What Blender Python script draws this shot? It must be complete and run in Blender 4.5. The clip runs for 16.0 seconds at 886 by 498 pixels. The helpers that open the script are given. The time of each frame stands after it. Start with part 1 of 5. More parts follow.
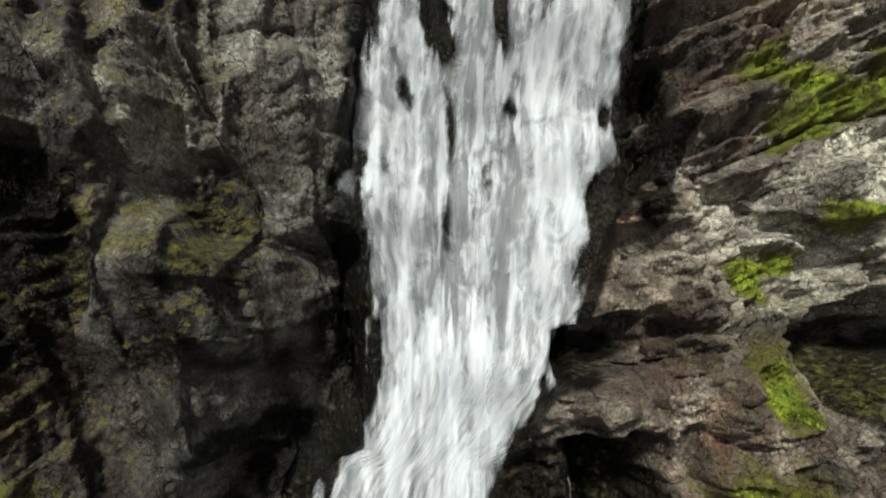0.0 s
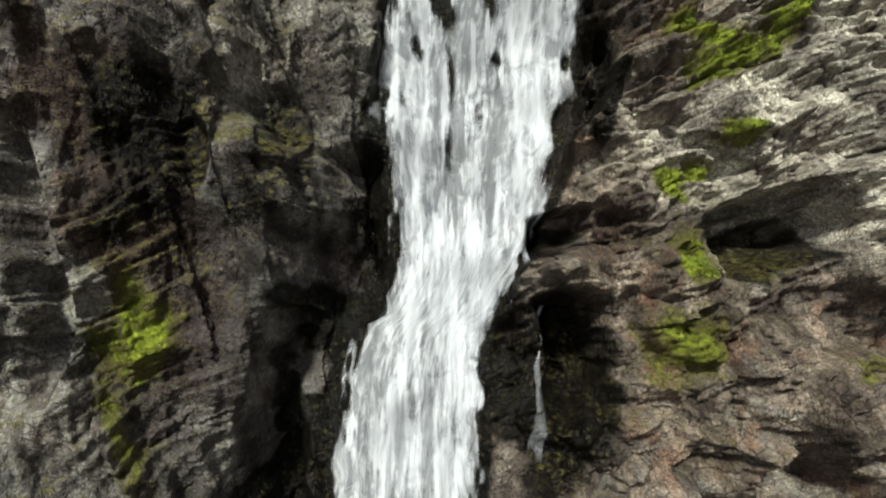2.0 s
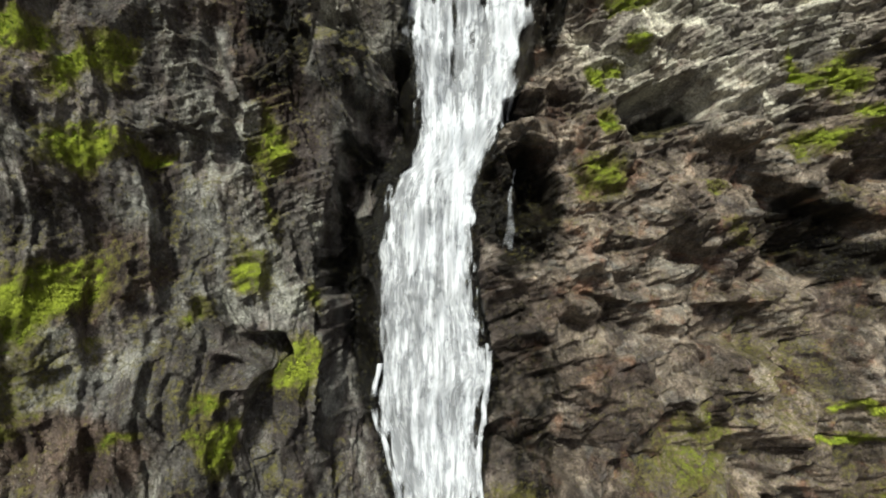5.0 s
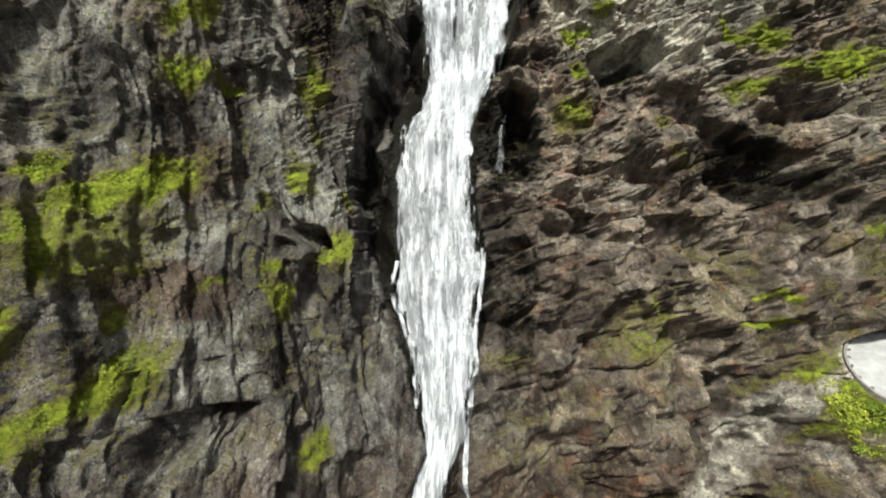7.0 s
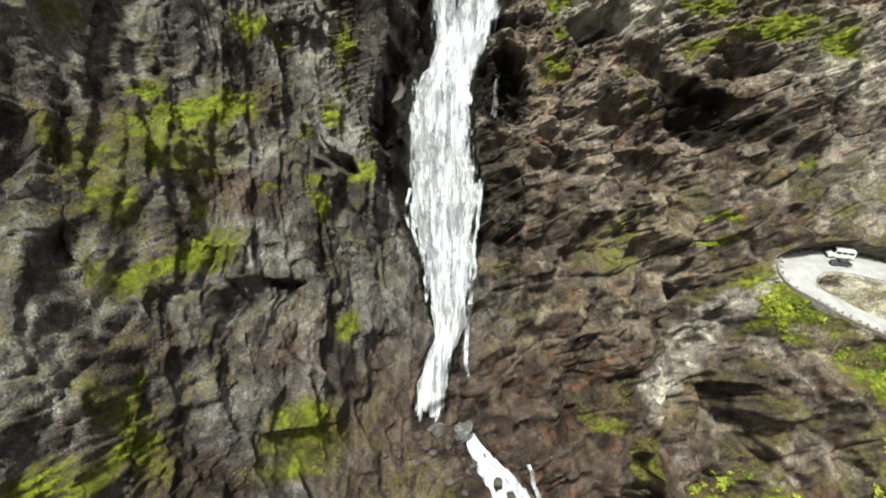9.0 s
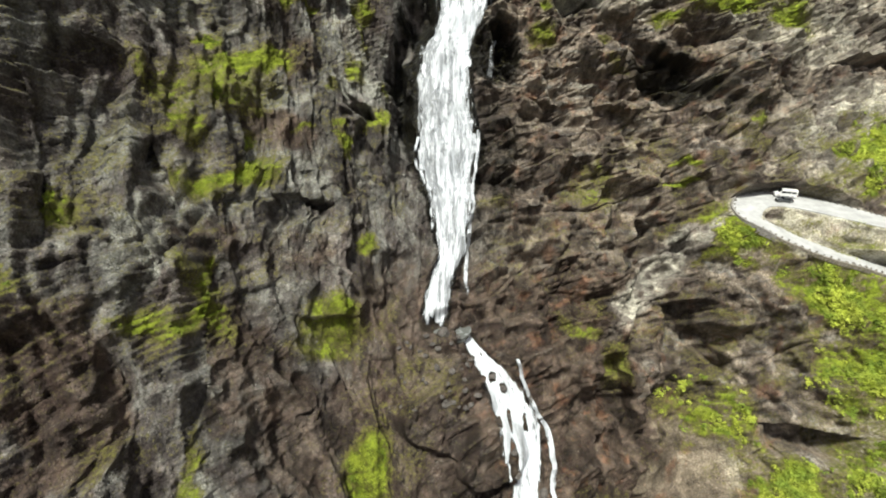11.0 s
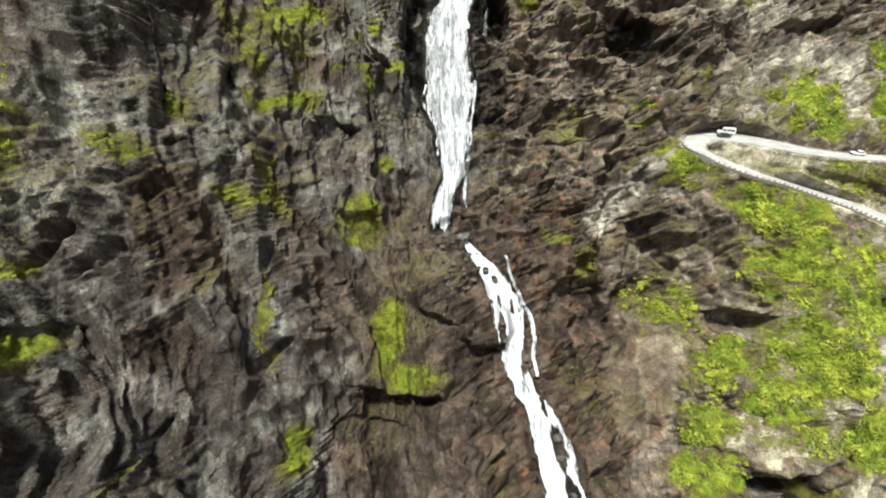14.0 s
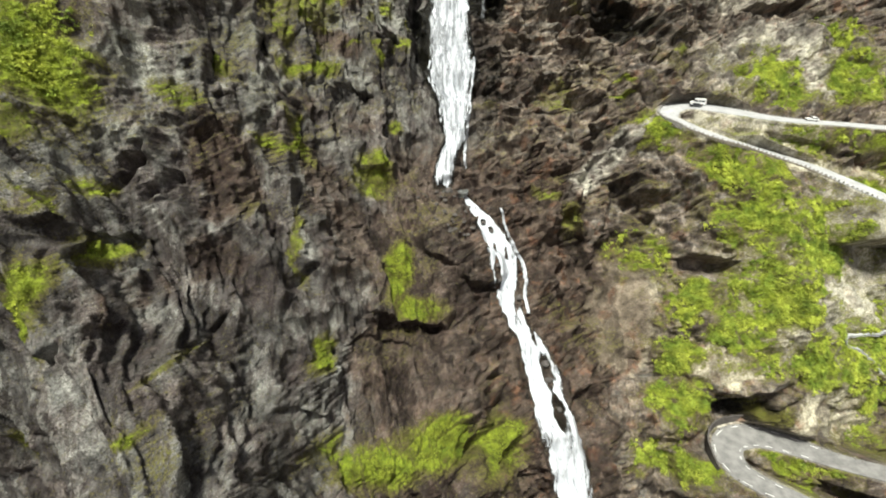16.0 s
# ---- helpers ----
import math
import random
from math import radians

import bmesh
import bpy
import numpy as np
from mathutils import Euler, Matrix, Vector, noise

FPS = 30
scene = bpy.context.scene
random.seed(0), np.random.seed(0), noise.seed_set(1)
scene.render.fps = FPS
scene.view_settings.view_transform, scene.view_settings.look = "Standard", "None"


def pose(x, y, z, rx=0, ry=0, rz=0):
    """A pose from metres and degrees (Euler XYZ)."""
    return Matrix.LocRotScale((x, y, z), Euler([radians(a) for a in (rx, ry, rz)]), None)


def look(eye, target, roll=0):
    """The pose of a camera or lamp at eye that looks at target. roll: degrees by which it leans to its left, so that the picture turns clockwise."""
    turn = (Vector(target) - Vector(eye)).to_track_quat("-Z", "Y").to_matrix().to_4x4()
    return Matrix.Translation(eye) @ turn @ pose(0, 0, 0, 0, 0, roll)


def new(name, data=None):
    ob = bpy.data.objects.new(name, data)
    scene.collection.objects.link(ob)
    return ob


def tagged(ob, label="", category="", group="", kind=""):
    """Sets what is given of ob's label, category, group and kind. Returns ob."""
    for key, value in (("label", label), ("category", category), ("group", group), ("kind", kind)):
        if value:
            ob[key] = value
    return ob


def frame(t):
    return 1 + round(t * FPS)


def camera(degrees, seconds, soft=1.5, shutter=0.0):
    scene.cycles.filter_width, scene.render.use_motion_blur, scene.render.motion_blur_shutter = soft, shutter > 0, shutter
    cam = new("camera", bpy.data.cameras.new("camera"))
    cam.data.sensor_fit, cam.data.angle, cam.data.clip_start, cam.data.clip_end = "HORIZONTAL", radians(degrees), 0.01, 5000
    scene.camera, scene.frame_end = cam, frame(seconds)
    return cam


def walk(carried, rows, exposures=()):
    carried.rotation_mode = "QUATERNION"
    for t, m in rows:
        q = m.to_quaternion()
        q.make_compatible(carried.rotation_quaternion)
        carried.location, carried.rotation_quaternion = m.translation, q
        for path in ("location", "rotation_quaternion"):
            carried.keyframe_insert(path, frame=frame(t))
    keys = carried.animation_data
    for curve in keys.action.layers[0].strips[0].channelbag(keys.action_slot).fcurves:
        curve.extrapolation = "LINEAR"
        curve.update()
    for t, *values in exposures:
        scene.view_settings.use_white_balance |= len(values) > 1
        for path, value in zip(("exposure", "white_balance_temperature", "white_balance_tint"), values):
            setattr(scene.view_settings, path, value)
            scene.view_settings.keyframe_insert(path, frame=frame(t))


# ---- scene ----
cam = camera(84.3, 16.0, soft=1.85)
METRES, EYE, TILT, LEAN, TURN = 200.0, 160.0, -30.0, 0.0, 0.0
ROWS = [
    (0.0, 0.0, 0.0, 0.0, 0.0, 0.0, -0.0),
    (0.5, 0.0001, -0.0114, -0.0085, 0.06, 0.12, 0.03),
    (1.0, -0.0003, -0.0279, -0.0208, 0.06, 0.26, 0.05),
    (1.5, -0.0006, -0.0468, -0.0343, 0.1, 0.4, 0.06),
    (2.0, -0.0012, -0.0683, -0.0509, 0.1, 0.64, 0.13),
    (2.5, -0.0013, -0.0903, -0.0674, 0.14, 0.69, 0.09),
    (3.0, -0.0021, -0.1142, -0.0854, 0.14, 0.71, 0.11),
    (3.5, -0.003, -0.1379, -0.1039, 0.13, 0.82, 0.14),
    (4.0, -0.0037, -0.1632, -0.1234, 0.19, 0.84, 0.12),
    (4.5, -0.0047, -0.1876, -0.1425, 0.19, 0.88, 0.14),
    (5.0, -0.0053, -0.2133, -0.1626, 0.26, 0.95, 0.15),
    (7.5, -0.009, -0.3405, -0.2639, 0.39, 0.98, 0.09),
    (8.0, -0.0098, -0.367, -0.2858, 0.44, 0.97, 0.1),
    (8.5, -0.0111, -0.3924, -0.3059, 0.46, 0.86, 0.1),
    (9.0, -0.012, -0.4188, -0.328, 0.49, 0.85, 0.12),
    (11.5, -0.0159, -0.5464, -0.4358, 0.55, 0.72, 0.05),
    (12.0, -0.0165, -0.5726, -0.4579, 0.55, 0.7, 0.04),
    (12.5, -0.0171, -0.5974, -0.4791, 0.54, 0.74, 0.02),
    (13.0, -0.0179, -0.6235, -0.5007, 0.55, 0.76, 0.01),
    (13.5, -0.0182, -0.6484, -0.5218, 0.57, 0.78, 0.01),
    (14.0, -0.019, -0.6745, -0.5434, 0.56, 0.82, 0.01),
    (14.5, -0.0195, -0.6994, -0.5644, 0.58, 0.89, 0.02),
    (15.0, -0.0203, -0.7256, -0.5861, 0.59, 0.88, 0.01),
    (15.5, -0.021, -0.7507, -0.6068, 0.6, 0.9, 0.0),
    (16.0, -0.0219, -0.7769, -0.6288, 0.6, 0.92, -0.01),
]
walk(cam, [(t, pose(0, 0, EYE, TILT, LEAN, TURN) @ pose(METRES * x, METRES * y, METRES * z, 90 + pitch, roll, yaw)) for t, x, y, z, yaw, pitch, roll in ROWS],
     [(0.0, -0.25), (1.5, -0.12), (3.5, 0.0), (5.0, 0.08), (9.0, 0.3), (12.0, 0.38), (16.0, 0.4)])

# ---------------------------------------------------------------- light
SUN_ELEVATION, SUN_AZIMUTH = 69.0, 196.0          # degrees; azimuth clockwise from +y
world = bpy.data.worlds.new("overcast_sky")
scene.world = world
world.use_nodes = True
wn, wl = world.node_tree.nodes, world.node_tree.links
wn.clear()
sky = wn.new("ShaderNodeTexSky")
sky.sky_type, sky.sun_disc = "NISHITA", False
sky.sun_elevation, sky.sun_rotation = radians(SUN_ELEVATION), radians(SUN_AZIMUTH)
sky.air_density, sky.dust_density, sky.ozone_density = 1.0, 5.0, 0.6
soften = wn.new("ShaderNodeHueSaturation")
soften.inputs["Saturation"].default_value = 0.18
back = wn.new("ShaderNodeBackground")
back.inputs["Strength"].default_value = 0.08
wout = wn.new("ShaderNodeOutputWorld")
wl.new(sky.outputs["Color"], soften.inputs["Color"])
wl.new(soften.outputs["Color"], back.inputs["Color"])
wl.new(back.outputs["Background"], wout.inputs["Surface"])
sun_data = bpy.data.lights.new("sun", "SUN")
sun_data.energy, sun_data.angle, sun_data.color = 4.9, radians(7), (0.985, 0.99, 0.86)
sun_ob = new("sun", sun_data)
_az, _el = radians(SUN_AZIMUTH), radians(SUN_ELEVATION)
sun_way = Vector((math.sin(_az) * math.cos(_el), math.cos(_az) * math.cos(_el), math.sin(_el)))
sun_ob.matrix_world = look(sun_way * 600 + Vector((0, 0, 60)), (0, 0, 60))


# ---------------------------------------------------------------- node helpers
class Mat:
    """A small builder of node materials."""

    def __init__(self, name):
        self.m = bpy.data.materials.new(name)
        self.m.use_nodes = True
        self.t = self.m.node_tree
        self.t.nodes.clear()
        self.out = self.t.nodes.new("ShaderNodeOutputMaterial")
        self.obj = self.t.nodes.new("ShaderNodeTexCoord").outputs["Object"]

    def link(self, a, b):
        self.t.links.new(a, b)

    def put(self, socket, value):
        if hasattr(value, "is_output"):
            self.link(value, socket)
        else:
            socket.default_value = value

    def attr(self, name):
        n = self.t.nodes.new("ShaderNodeAttribute")
        n.attribute_name = name
        return n.outputs["Fac"]

    def uv(self):
        return self.t.nodes.new("ShaderNodeTexCoord").outputs["UV"]

    def mapped(self, vec, scale=(1, 1, 1), turn=(0, 0, 0)):
        n = self.t.nodes.new("ShaderNodeMapping")
        self.link(vec, n.inputs["Vector"])
        n.inputs["Scale"].default_value = scale
        n.inputs["Rotation"].default_value = [radians(a) for a in turn]
        return n.outputs["Vector"]

    def noise(self, vec, scale, detail=5.0, rough=0.55, warp=0.0):
        n = self.t.nodes.new("ShaderNodeTexNoise")
        self.link(vec, n.inputs["Vector"])
        n.inputs["Scale"].default_value, n.inputs["Detail"].default_value = scale, detail
        n.inputs["Roughness"].default_value, n.inputs["Distortion"].default_value = rough, warp
        return n.outputs["Fac"]

    def cells(self, vec, scale, feature="DISTANCE_TO_EDGE", out="Distance"):
        n = self.t.nodes.new("ShaderNodeTexVoronoi")
        n.feature = feature
        self.link(vec, n.inputs["Vector"])
        n.inputs["Scale"].default_value = scale
        return n.outputs[out]

    def step(self, value, lo, hi, a=0.0, b=1.0):
        n = self.t.nodes.new("ShaderNodeMapRange")
        n.interpolation_type = "SMOOTHSTEP"
        self.put(n.inputs["Value"], value)
        n.inputs["From Min"].default_value, n.inputs["From Max"].default_value = lo, hi
        n.inputs["To Min"].default_value, n.inputs["To Max"].default_value = a, b
        return n.outputs["Result"]

    def calc(self, op, a, b=0.0, clamp=False):
        n = self.t.nodes.new("ShaderNodeMath")
        n.operation, n.use_clamp = op, clamp
        self.put(n.inputs[0], a)
        self.put(n.inputs[1], b)
        return n.outputs[0]

    def mix(self, fac, a, b, kind="MIX"):
        n = self.t.nodes.new("ShaderNodeMix")
        n.data_type, n.blend_type = "RGBA", kind
        self.put(n.inputs["Factor"], fac)
        for s, v in ((n.inputs[6], a), (n.inputs[7], b)):
            self.put(s, v if hasattr(v, "is_output") else (*v, 1.0))
        return n.outputs[2]

    def bump(self, height, strength=0.5, distance=0.1, under=None):
        n = self.t.nodes.new("ShaderNodeBump")
        self.link(height, n.inputs["Height"])
        n.inputs["Strength"].default_value, n.inputs["Distance"].default_value = strength, distance
        if under is not None:
            self.link(under, n.inputs["Normal"])
        return n.outputs["Normal"]

    def surface(self, colour, rough=0.8, normal=None, metal=0.0, alpha=None, specular=0.4):
        n = self.t.nodes.new("ShaderNodeBsdfPrincipled")
        self.put(n.inputs["Base Color"], colour if hasattr(colour, "is_output") else (*colour, 1.0))
        self.put(n.inputs["Roughness"], rough)
        n.inputs["Metallic"].default_value = metal
        n.inputs["Specular IOR Level"].default_value = specular
        if normal is not None:
            self.link(normal, n.inputs["Normal"])
        if alpha is not None:
            self.link(alpha, n.inputs["Alpha"])
        self.link(n.outputs["BSDF"], self.out.inputs["Surface"])
        return self.m


def rock_material():
    k = Mat("mountain_rock")
    o = k.obj
    green, wet_shade, pale, warm, brown = k.attr("green"), k.attr("wet_shade"), k.attr("pale"), k.attr("warm"), k.attr("brown")
    big, mid, fine = k.noise(o, 0.075, 5, 0.6), k.noise(o, 0.32, 6, 0.62), k.noise(o, 2.2, 6, 0.68)
    bed = k.noise(k.mapped(o, (0.12, 0.12, 1.1), (12, 24, 0)), 0.9, 5, 0.6)
    joint = k.noise(k.mapped(o, (1.5, 0.5, 0.13), (0, -14, 0)), 0.5, 5, 0.6)
    grey = k.mix(k.step(mid, 0.3, 0.7), (0.085, 0.085, 0.088), (0.27, 0.268, 0.27))
    plum = k.mix(k.step(fine, 0.25, 0.75), (0.052, 0.043, 0.045), (0.165, 0.138, 0.141))
    tan = k.mix(k.step(mid, 0.3, 0.72), (0.084, 0.064, 0.054), (0.34, 0.275, 0.232))
    base = k.mix(k.step(k.calc("ADD", big, k.calc("MULTIPLY", joint, 0.6)), 0.62, 0.98), plum, grey)
    slab = k.step(k.calc("ADD", k.attr("slab"), k.calc("MULTIPLY", k.calc("SUBTRACT", mid, 0.5), 1.0)), 0.3, 0.75)
    base = k.mix(slab, base, k.mix(k.step(fine, 0.3, 0.7), (0.135, 0.135, 0.132), (0.265, 0.264, 0.258)))
    base = k.mix(k.calc("MULTIPLY", warm, k.step(bed, 0.25, 0.6), True), base, tan)
    base = k.mix(k.calc("MULTIPLY", k.step(bed, 0.56, 0.7), 0.45), base, (0.27, 0.245, 0.24))
    base = k.mix(k.calc("MULTIPLY", k.step(joint, 0.52, 0.38), 0.5), base, (0.045, 0.037, 0.036))
    earth = k.mix(k.step(mid, 0.3, 0.7), (0.030, 0.021, 0.019), (0.108, 0.073, 0.062))
    base = k.mix(k.calc("MULTIPLY", k.step(k.calc("ADD", brown, k.calc("SUBTRACT", mid, 0.5)), 0.3, 0.9), 0.85), base, earth)
    gravel = k.mix(k.step(k.noise(o, 2.4, 6, 0.72), 0.32, 0.68), (0.27, 0.24, 0.19), (0.54, 0.50, 0.42))
    gravel = k.mix(k.calc("MULTIPLY", brown, 0.85), gravel, k.mix(k.step(fine, 0.3, 0.7), (0.085, 0.064, 0.053), (0.22, 0.172, 0.142)))
    base = k.mix(k.step(k.calc("ADD", k.attr("earth"), k.calc("MULTIPLY", k.calc("SUBTRACT", mid, 0.5), 0.9)), 0.38, 0.72), base, gravel)
    rust = k.step(k.noise(o, 0.17, 5, 0.65), 0.53, 0.68)
    base = k.mix(k.calc("MULTIPLY", rust, k.calc("MULTIPLY", warm, 0.55)), base, (0.21, 0.095, 0.055))
    base = k.mix(k.calc("MULTIPLY", pale, k.step(mid, 0.25, 0.6), True), base, k.mix(fine, (0.38, 0.365, 0.335), (0.66, 0.64, 0.59)))
    # pale specks: lichen, and small glints of light painted into the colour
    lichen_glint = k.calc("MULTIPLY", k.step(k.noise(o, 3.6, 6, 0.78), 0.585, 0.64), k.step(k.noise(o, 0.3, 3), 0.34, 0.6))
    base = k.mix(k.calc("MULTIPLY", lichen_glint, 0.55), base, (0.52, 0.515, 0.48))
    crack = k.step(k.cells(k.mapped(o, (1, 1, 0.6), (10, 18, 8)), 0.75), 0.0, 0.05, 1.0, 0.0)
    crack = k.calc("MULTIPLY", crack, k.step(fine, 0.4, 0.6))
    small = k.step(k.cells(k.mapped(o, (1, 1, 0.7), (-14, 20, 30)), 2.1), 0.0, 0.07, 1.0, 0.0)
    crack = k.calc("MAXIMUM", crack, k.calc("MULTIPLY", small, k.step(mid, 0.42, 0.6)))
    base = k.mix(k.calc("MULTIPLY", crack, k.calc("MULTIPLY", k.calc("SUBTRACT", 1.0, k.attr("earth"), True), 0.62)), base, (0.03, 0.026, 0.025))
    # near-black: soaked rock, and the shade of recesses put into the colour
    soak_shade = k.step(k.calc("ADD", wet_shade, k.calc("MULTIPLY", k.calc("SUBTRACT", mid, 0.5), 1.1)), 0.35, 0.75)
    base = k.mix(soak_shade, base, k.mix(0.06, (0.0, 0.0, 0.0), base))
    blotch = k.noise(k.mapped(o, (1, 1, 0.7), (0, 20, 0)), 0.13, 6, 0.66, 0.4)
    base = k.mix(1.0, base, k.mix(k.step(blotch, 0.33, 0.66), (0.48, 0.475, 0.455), (1.36, 1.36, 1.28)), "MULTIPLY")
    speck = k.noise(o, 2.6, 5, 0.72)
    base = k.mix(1.0, base, k.mix(k.step(speck, 0.36, 0.64), (0.8, 0.8, 0.8), (1.16, 1.16, 1.16)), "MULTIPLY")
    tone = k.calc("ADD", k.attr("tone"), k.calc("MULTIPLY", k.calc("SUBTRACT", speck, 0.5), 0.5))
    base = k.mix(1.0, base, k.mix(k.step(tone, -0.45, 0.45), (0.52, 0.49, 0.49), (1.42, 1.43, 1.38)), "MULTIPLY")
    edge = k.calc("ADD", green, k.calc("MULTIPLY", k.calc("SUBTRACT", k.noise(o, 1.5, 7, 0.75), 0.5), 1.9))
    dry = k.mix(k.step(k.noise(o, 1.1, 5, 0.7), 0.3, 0.7), (0.075, 0.064, 0.020), (0.20, 0.185, 0.050))
    base = k.mix(k.step(edge, 0.06, 0.44, 0.0, 0.75), base, dry)
    cover = k.step(edge, 0.32, 0.92)
    moss = k.mix(k.step(k.noise(o, 0.55, 5, 0.65), 0.32, 0.68), (0.058, 0.066, 0.012), (0.33, 0.415, 0.042))
    moss = k.mix(k.step(k.noise(o, 6.0, 3, 0.7), 0.35, 0.7), moss, (0.15, 0.195, 0.02))
    moss = k.mix(1.0, moss, k.mix(k.attr("lush"), (0.96, 0.94, 0.9), (1.12, 1.12, 1.1)), "MULTIPLY")
    moss = k.mix(1.0, moss, k.mix(k.step(k.noise(o, 0.22, 4), 0.35, 0.65), (0.66, 0.62, 0.6), (1.2, 1.2, 1.12)), "MULTIPLY")
    base = k.mix(cover, base, moss)
    relief = k.calc("ADD", k.calc("MULTIPLY", fine, 0.5), k.calc("ADD", mid, k.calc("MULTIPLY", crack, -0.5)))
    n1 = k.bump(relief, 0.85, 0.42)
    n2 = k.bump(k.noise(o, 7.0, 5, 0.72), 0.8, 0.14, n1)
    chip = k.calc("ADD", k.cells(k.mapped(o, (1, 1, 0.75), (14, 20, 0)), 1.9, "F1"), k.calc("MULTIPLY", k.cells(k.mapped(o, (1, 1, 0.7), (-20, 10, 30)), 5.2, "F1"), 0.45))
    n2 = k.bump(k.calc("MULTIPLY", chip, k.calc("SUBTRACT", 1.0, k.calc("MULTIPLY", cover, 0.8))), 0.85, 0.22, n2)
    rough = k.calc("SUBTRACT", 0.86, k.calc("MULTIPLY", soak_shade, 0.5))
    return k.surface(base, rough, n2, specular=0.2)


def water_material(name, thick):
    """White falling water: streaks along the fall, thin enough in places to show the rock."""
    k = Mat(name)
    uv, body = k.uv(), k.attr("body")
    long_ = k.noise(k.mapped(uv, (0.7, 0.075, 1)), 1.0, 4, 0.55, 0.5)
    fine = k.noise(k.mapped(uv, (3.0, 0.26, 1)), 1.0, 6, 0.66, 0.5)
    clot = k.noise(k.mapped(uv, (0.95, 0.42, 1)), 1.0, 5, 0.62, 1.1)
    s = k.calc("ADD", k.calc("MULTIPLY", long_, 0.8), k.calc("ADD", k.calc("MULTIPLY", fine, 0.5), k.calc("MULTIPLY", clot, 0.82)))
    a = k.calc("ADD", s, k.calc("MULTIPLY", k.calc("SUBTRACT", body, 1.0), 0.95))
    alpha = k.calc("MAXIMUM", k.step(a, thick - 0.22, thick + 0.5), k.step(body, 0.62, 1.05, 0.0, 0.42))
    shade = k.calc("ADD", k.calc("MULTIPLY", fine, 0.9), k.calc("MULTIPLY", clot, 0.6))
    tone = k.mix(k.step(shade, 0.5, 0.98), (0.43, 0.46, 0.51), (0.64, 0.665, 0.705))
    n = k.bump(s, 0.25, 0.3)
    return k.surface(tone, 0.55, n, alpha=alpha, specular=0.2)


def asphalt_material(name, dark, light):
    k = Mat(name)
    o = k.obj
    wear = k.noise(o, 0.35, 5, 0.6)
    c = k.mix(k.step(wear, 0.3, 0.7), dark, light)
    c = k.mix(k.step(k.noise(o, 14, 3), 0.4, 0.7, 0.0, 0.35), c, light)
    return k.surface(c, 0.82, k.bump(k.noise(o, 30, 3), 0.3, 0.02))


def stone_material(name, a, b):
    k = Mat(name)
    info = k.t.nodes.new("ShaderNodeObjectInfo").outputs["Random"]
    o = k.obj
    c = k.mix(k.step(k.noise(o, 1.7, 6, 0.65), 0.3, 0.7), a, b)
    c = k.mix(k.calc("MULTIPLY", info, 0.35), c, [x * 0.5 for x in a])
    c = k.mix(k.step(k.noise(o, 7, 3, 0.7), 0.62, 0.7, 0, 0.6), c, (0.4, 0.39, 0.36))
    return k.surface(c, 0.85, k.bump(k.noise(o, 4, 6, 0.7), 0.7, 0.12))


def leaf_material(name, dark, light):
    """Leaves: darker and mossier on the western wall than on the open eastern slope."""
    k = Mat(name)
    info = k.t.nodes.new("ShaderNodeNewGeometry").outputs["Random Per Island"]
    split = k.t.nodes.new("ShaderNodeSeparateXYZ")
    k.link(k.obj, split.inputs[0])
    c = k.mix(k.step(k.noise(k.obj, 0.35, 4), 0.3, 0.7), dark, light)
    c = k.mix(k.calc("MULTIPLY", info, 0.5), c, light)
    c = k.mix(1.0, c, k.mix(k.step(k.noise(k.obj, 0.16, 4, 0.6), 0.36, 0.64), (0.50, 0.60, 0.56), (1.25, 1.2, 1.15)), "MULTIPLY")
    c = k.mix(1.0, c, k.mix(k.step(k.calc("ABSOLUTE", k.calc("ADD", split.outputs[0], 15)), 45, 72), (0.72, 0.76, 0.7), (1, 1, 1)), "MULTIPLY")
    return k.surface(c, 0.75, specular=0.2)


def plain_material(name, colour, rough=0.5, metal=0.0, specular=0.4):
    k = Mat(name)
    c = k.mix(k.step(k.noise(k.obj, 3.0, 4), 0.3, 0.8, 0.0, 0.25), colour, [x * 0.7 for x in colour])
    return k.surface(c, rough, metal=metal, specular=specular)


ROCK = rock_material()
WATER = water_material("falling_water", 0.70)
VEIL = water_material("thin_water", 0.92)
ASPHALT = asphalt_material("worn_asphalt", (0.29, 0.292, 0.294), (0.43, 0.432, 0.434))
DARK_ASPHALT = asphalt_material("grey_asphalt", (0.13, 0.127, 0.124), (0.24, 0.235, 0.226))
BANK = stone_material("bank_stone", (0.12, 0.105, 0.085), (0.27, 0.24, 0.2))
STONE = stone_material("guard_stone", (0.17, 0.16, 0.15), (0.32, 0.30, 0.28))
BOULDER = stone_material("stream_boulder", (0.045, 0.04, 0.038), (0.13, 0.115, 0.105))
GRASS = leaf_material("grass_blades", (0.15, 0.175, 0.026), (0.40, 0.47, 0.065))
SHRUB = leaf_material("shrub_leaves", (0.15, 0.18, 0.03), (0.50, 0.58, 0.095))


# ---------------------------------------------------------------- numeric noise
def hashed(ix, iy, seed):
    n = (ix.astype(np.int64) * 374761393 + iy.astype(np.int64) * 668265263 + seed * 974634777) & 0xFFFFFFFF
    n = ((n ^ (n >> 13)) * 1274126177) & 0xFFFFFFFF
    n = ((n ^ (n >> 15)) * 2246822519) & 0xFFFFFFFF
    return ((n ^ (n >> 16)) & 0xFFFFFF) / float(0xFFFFFF)


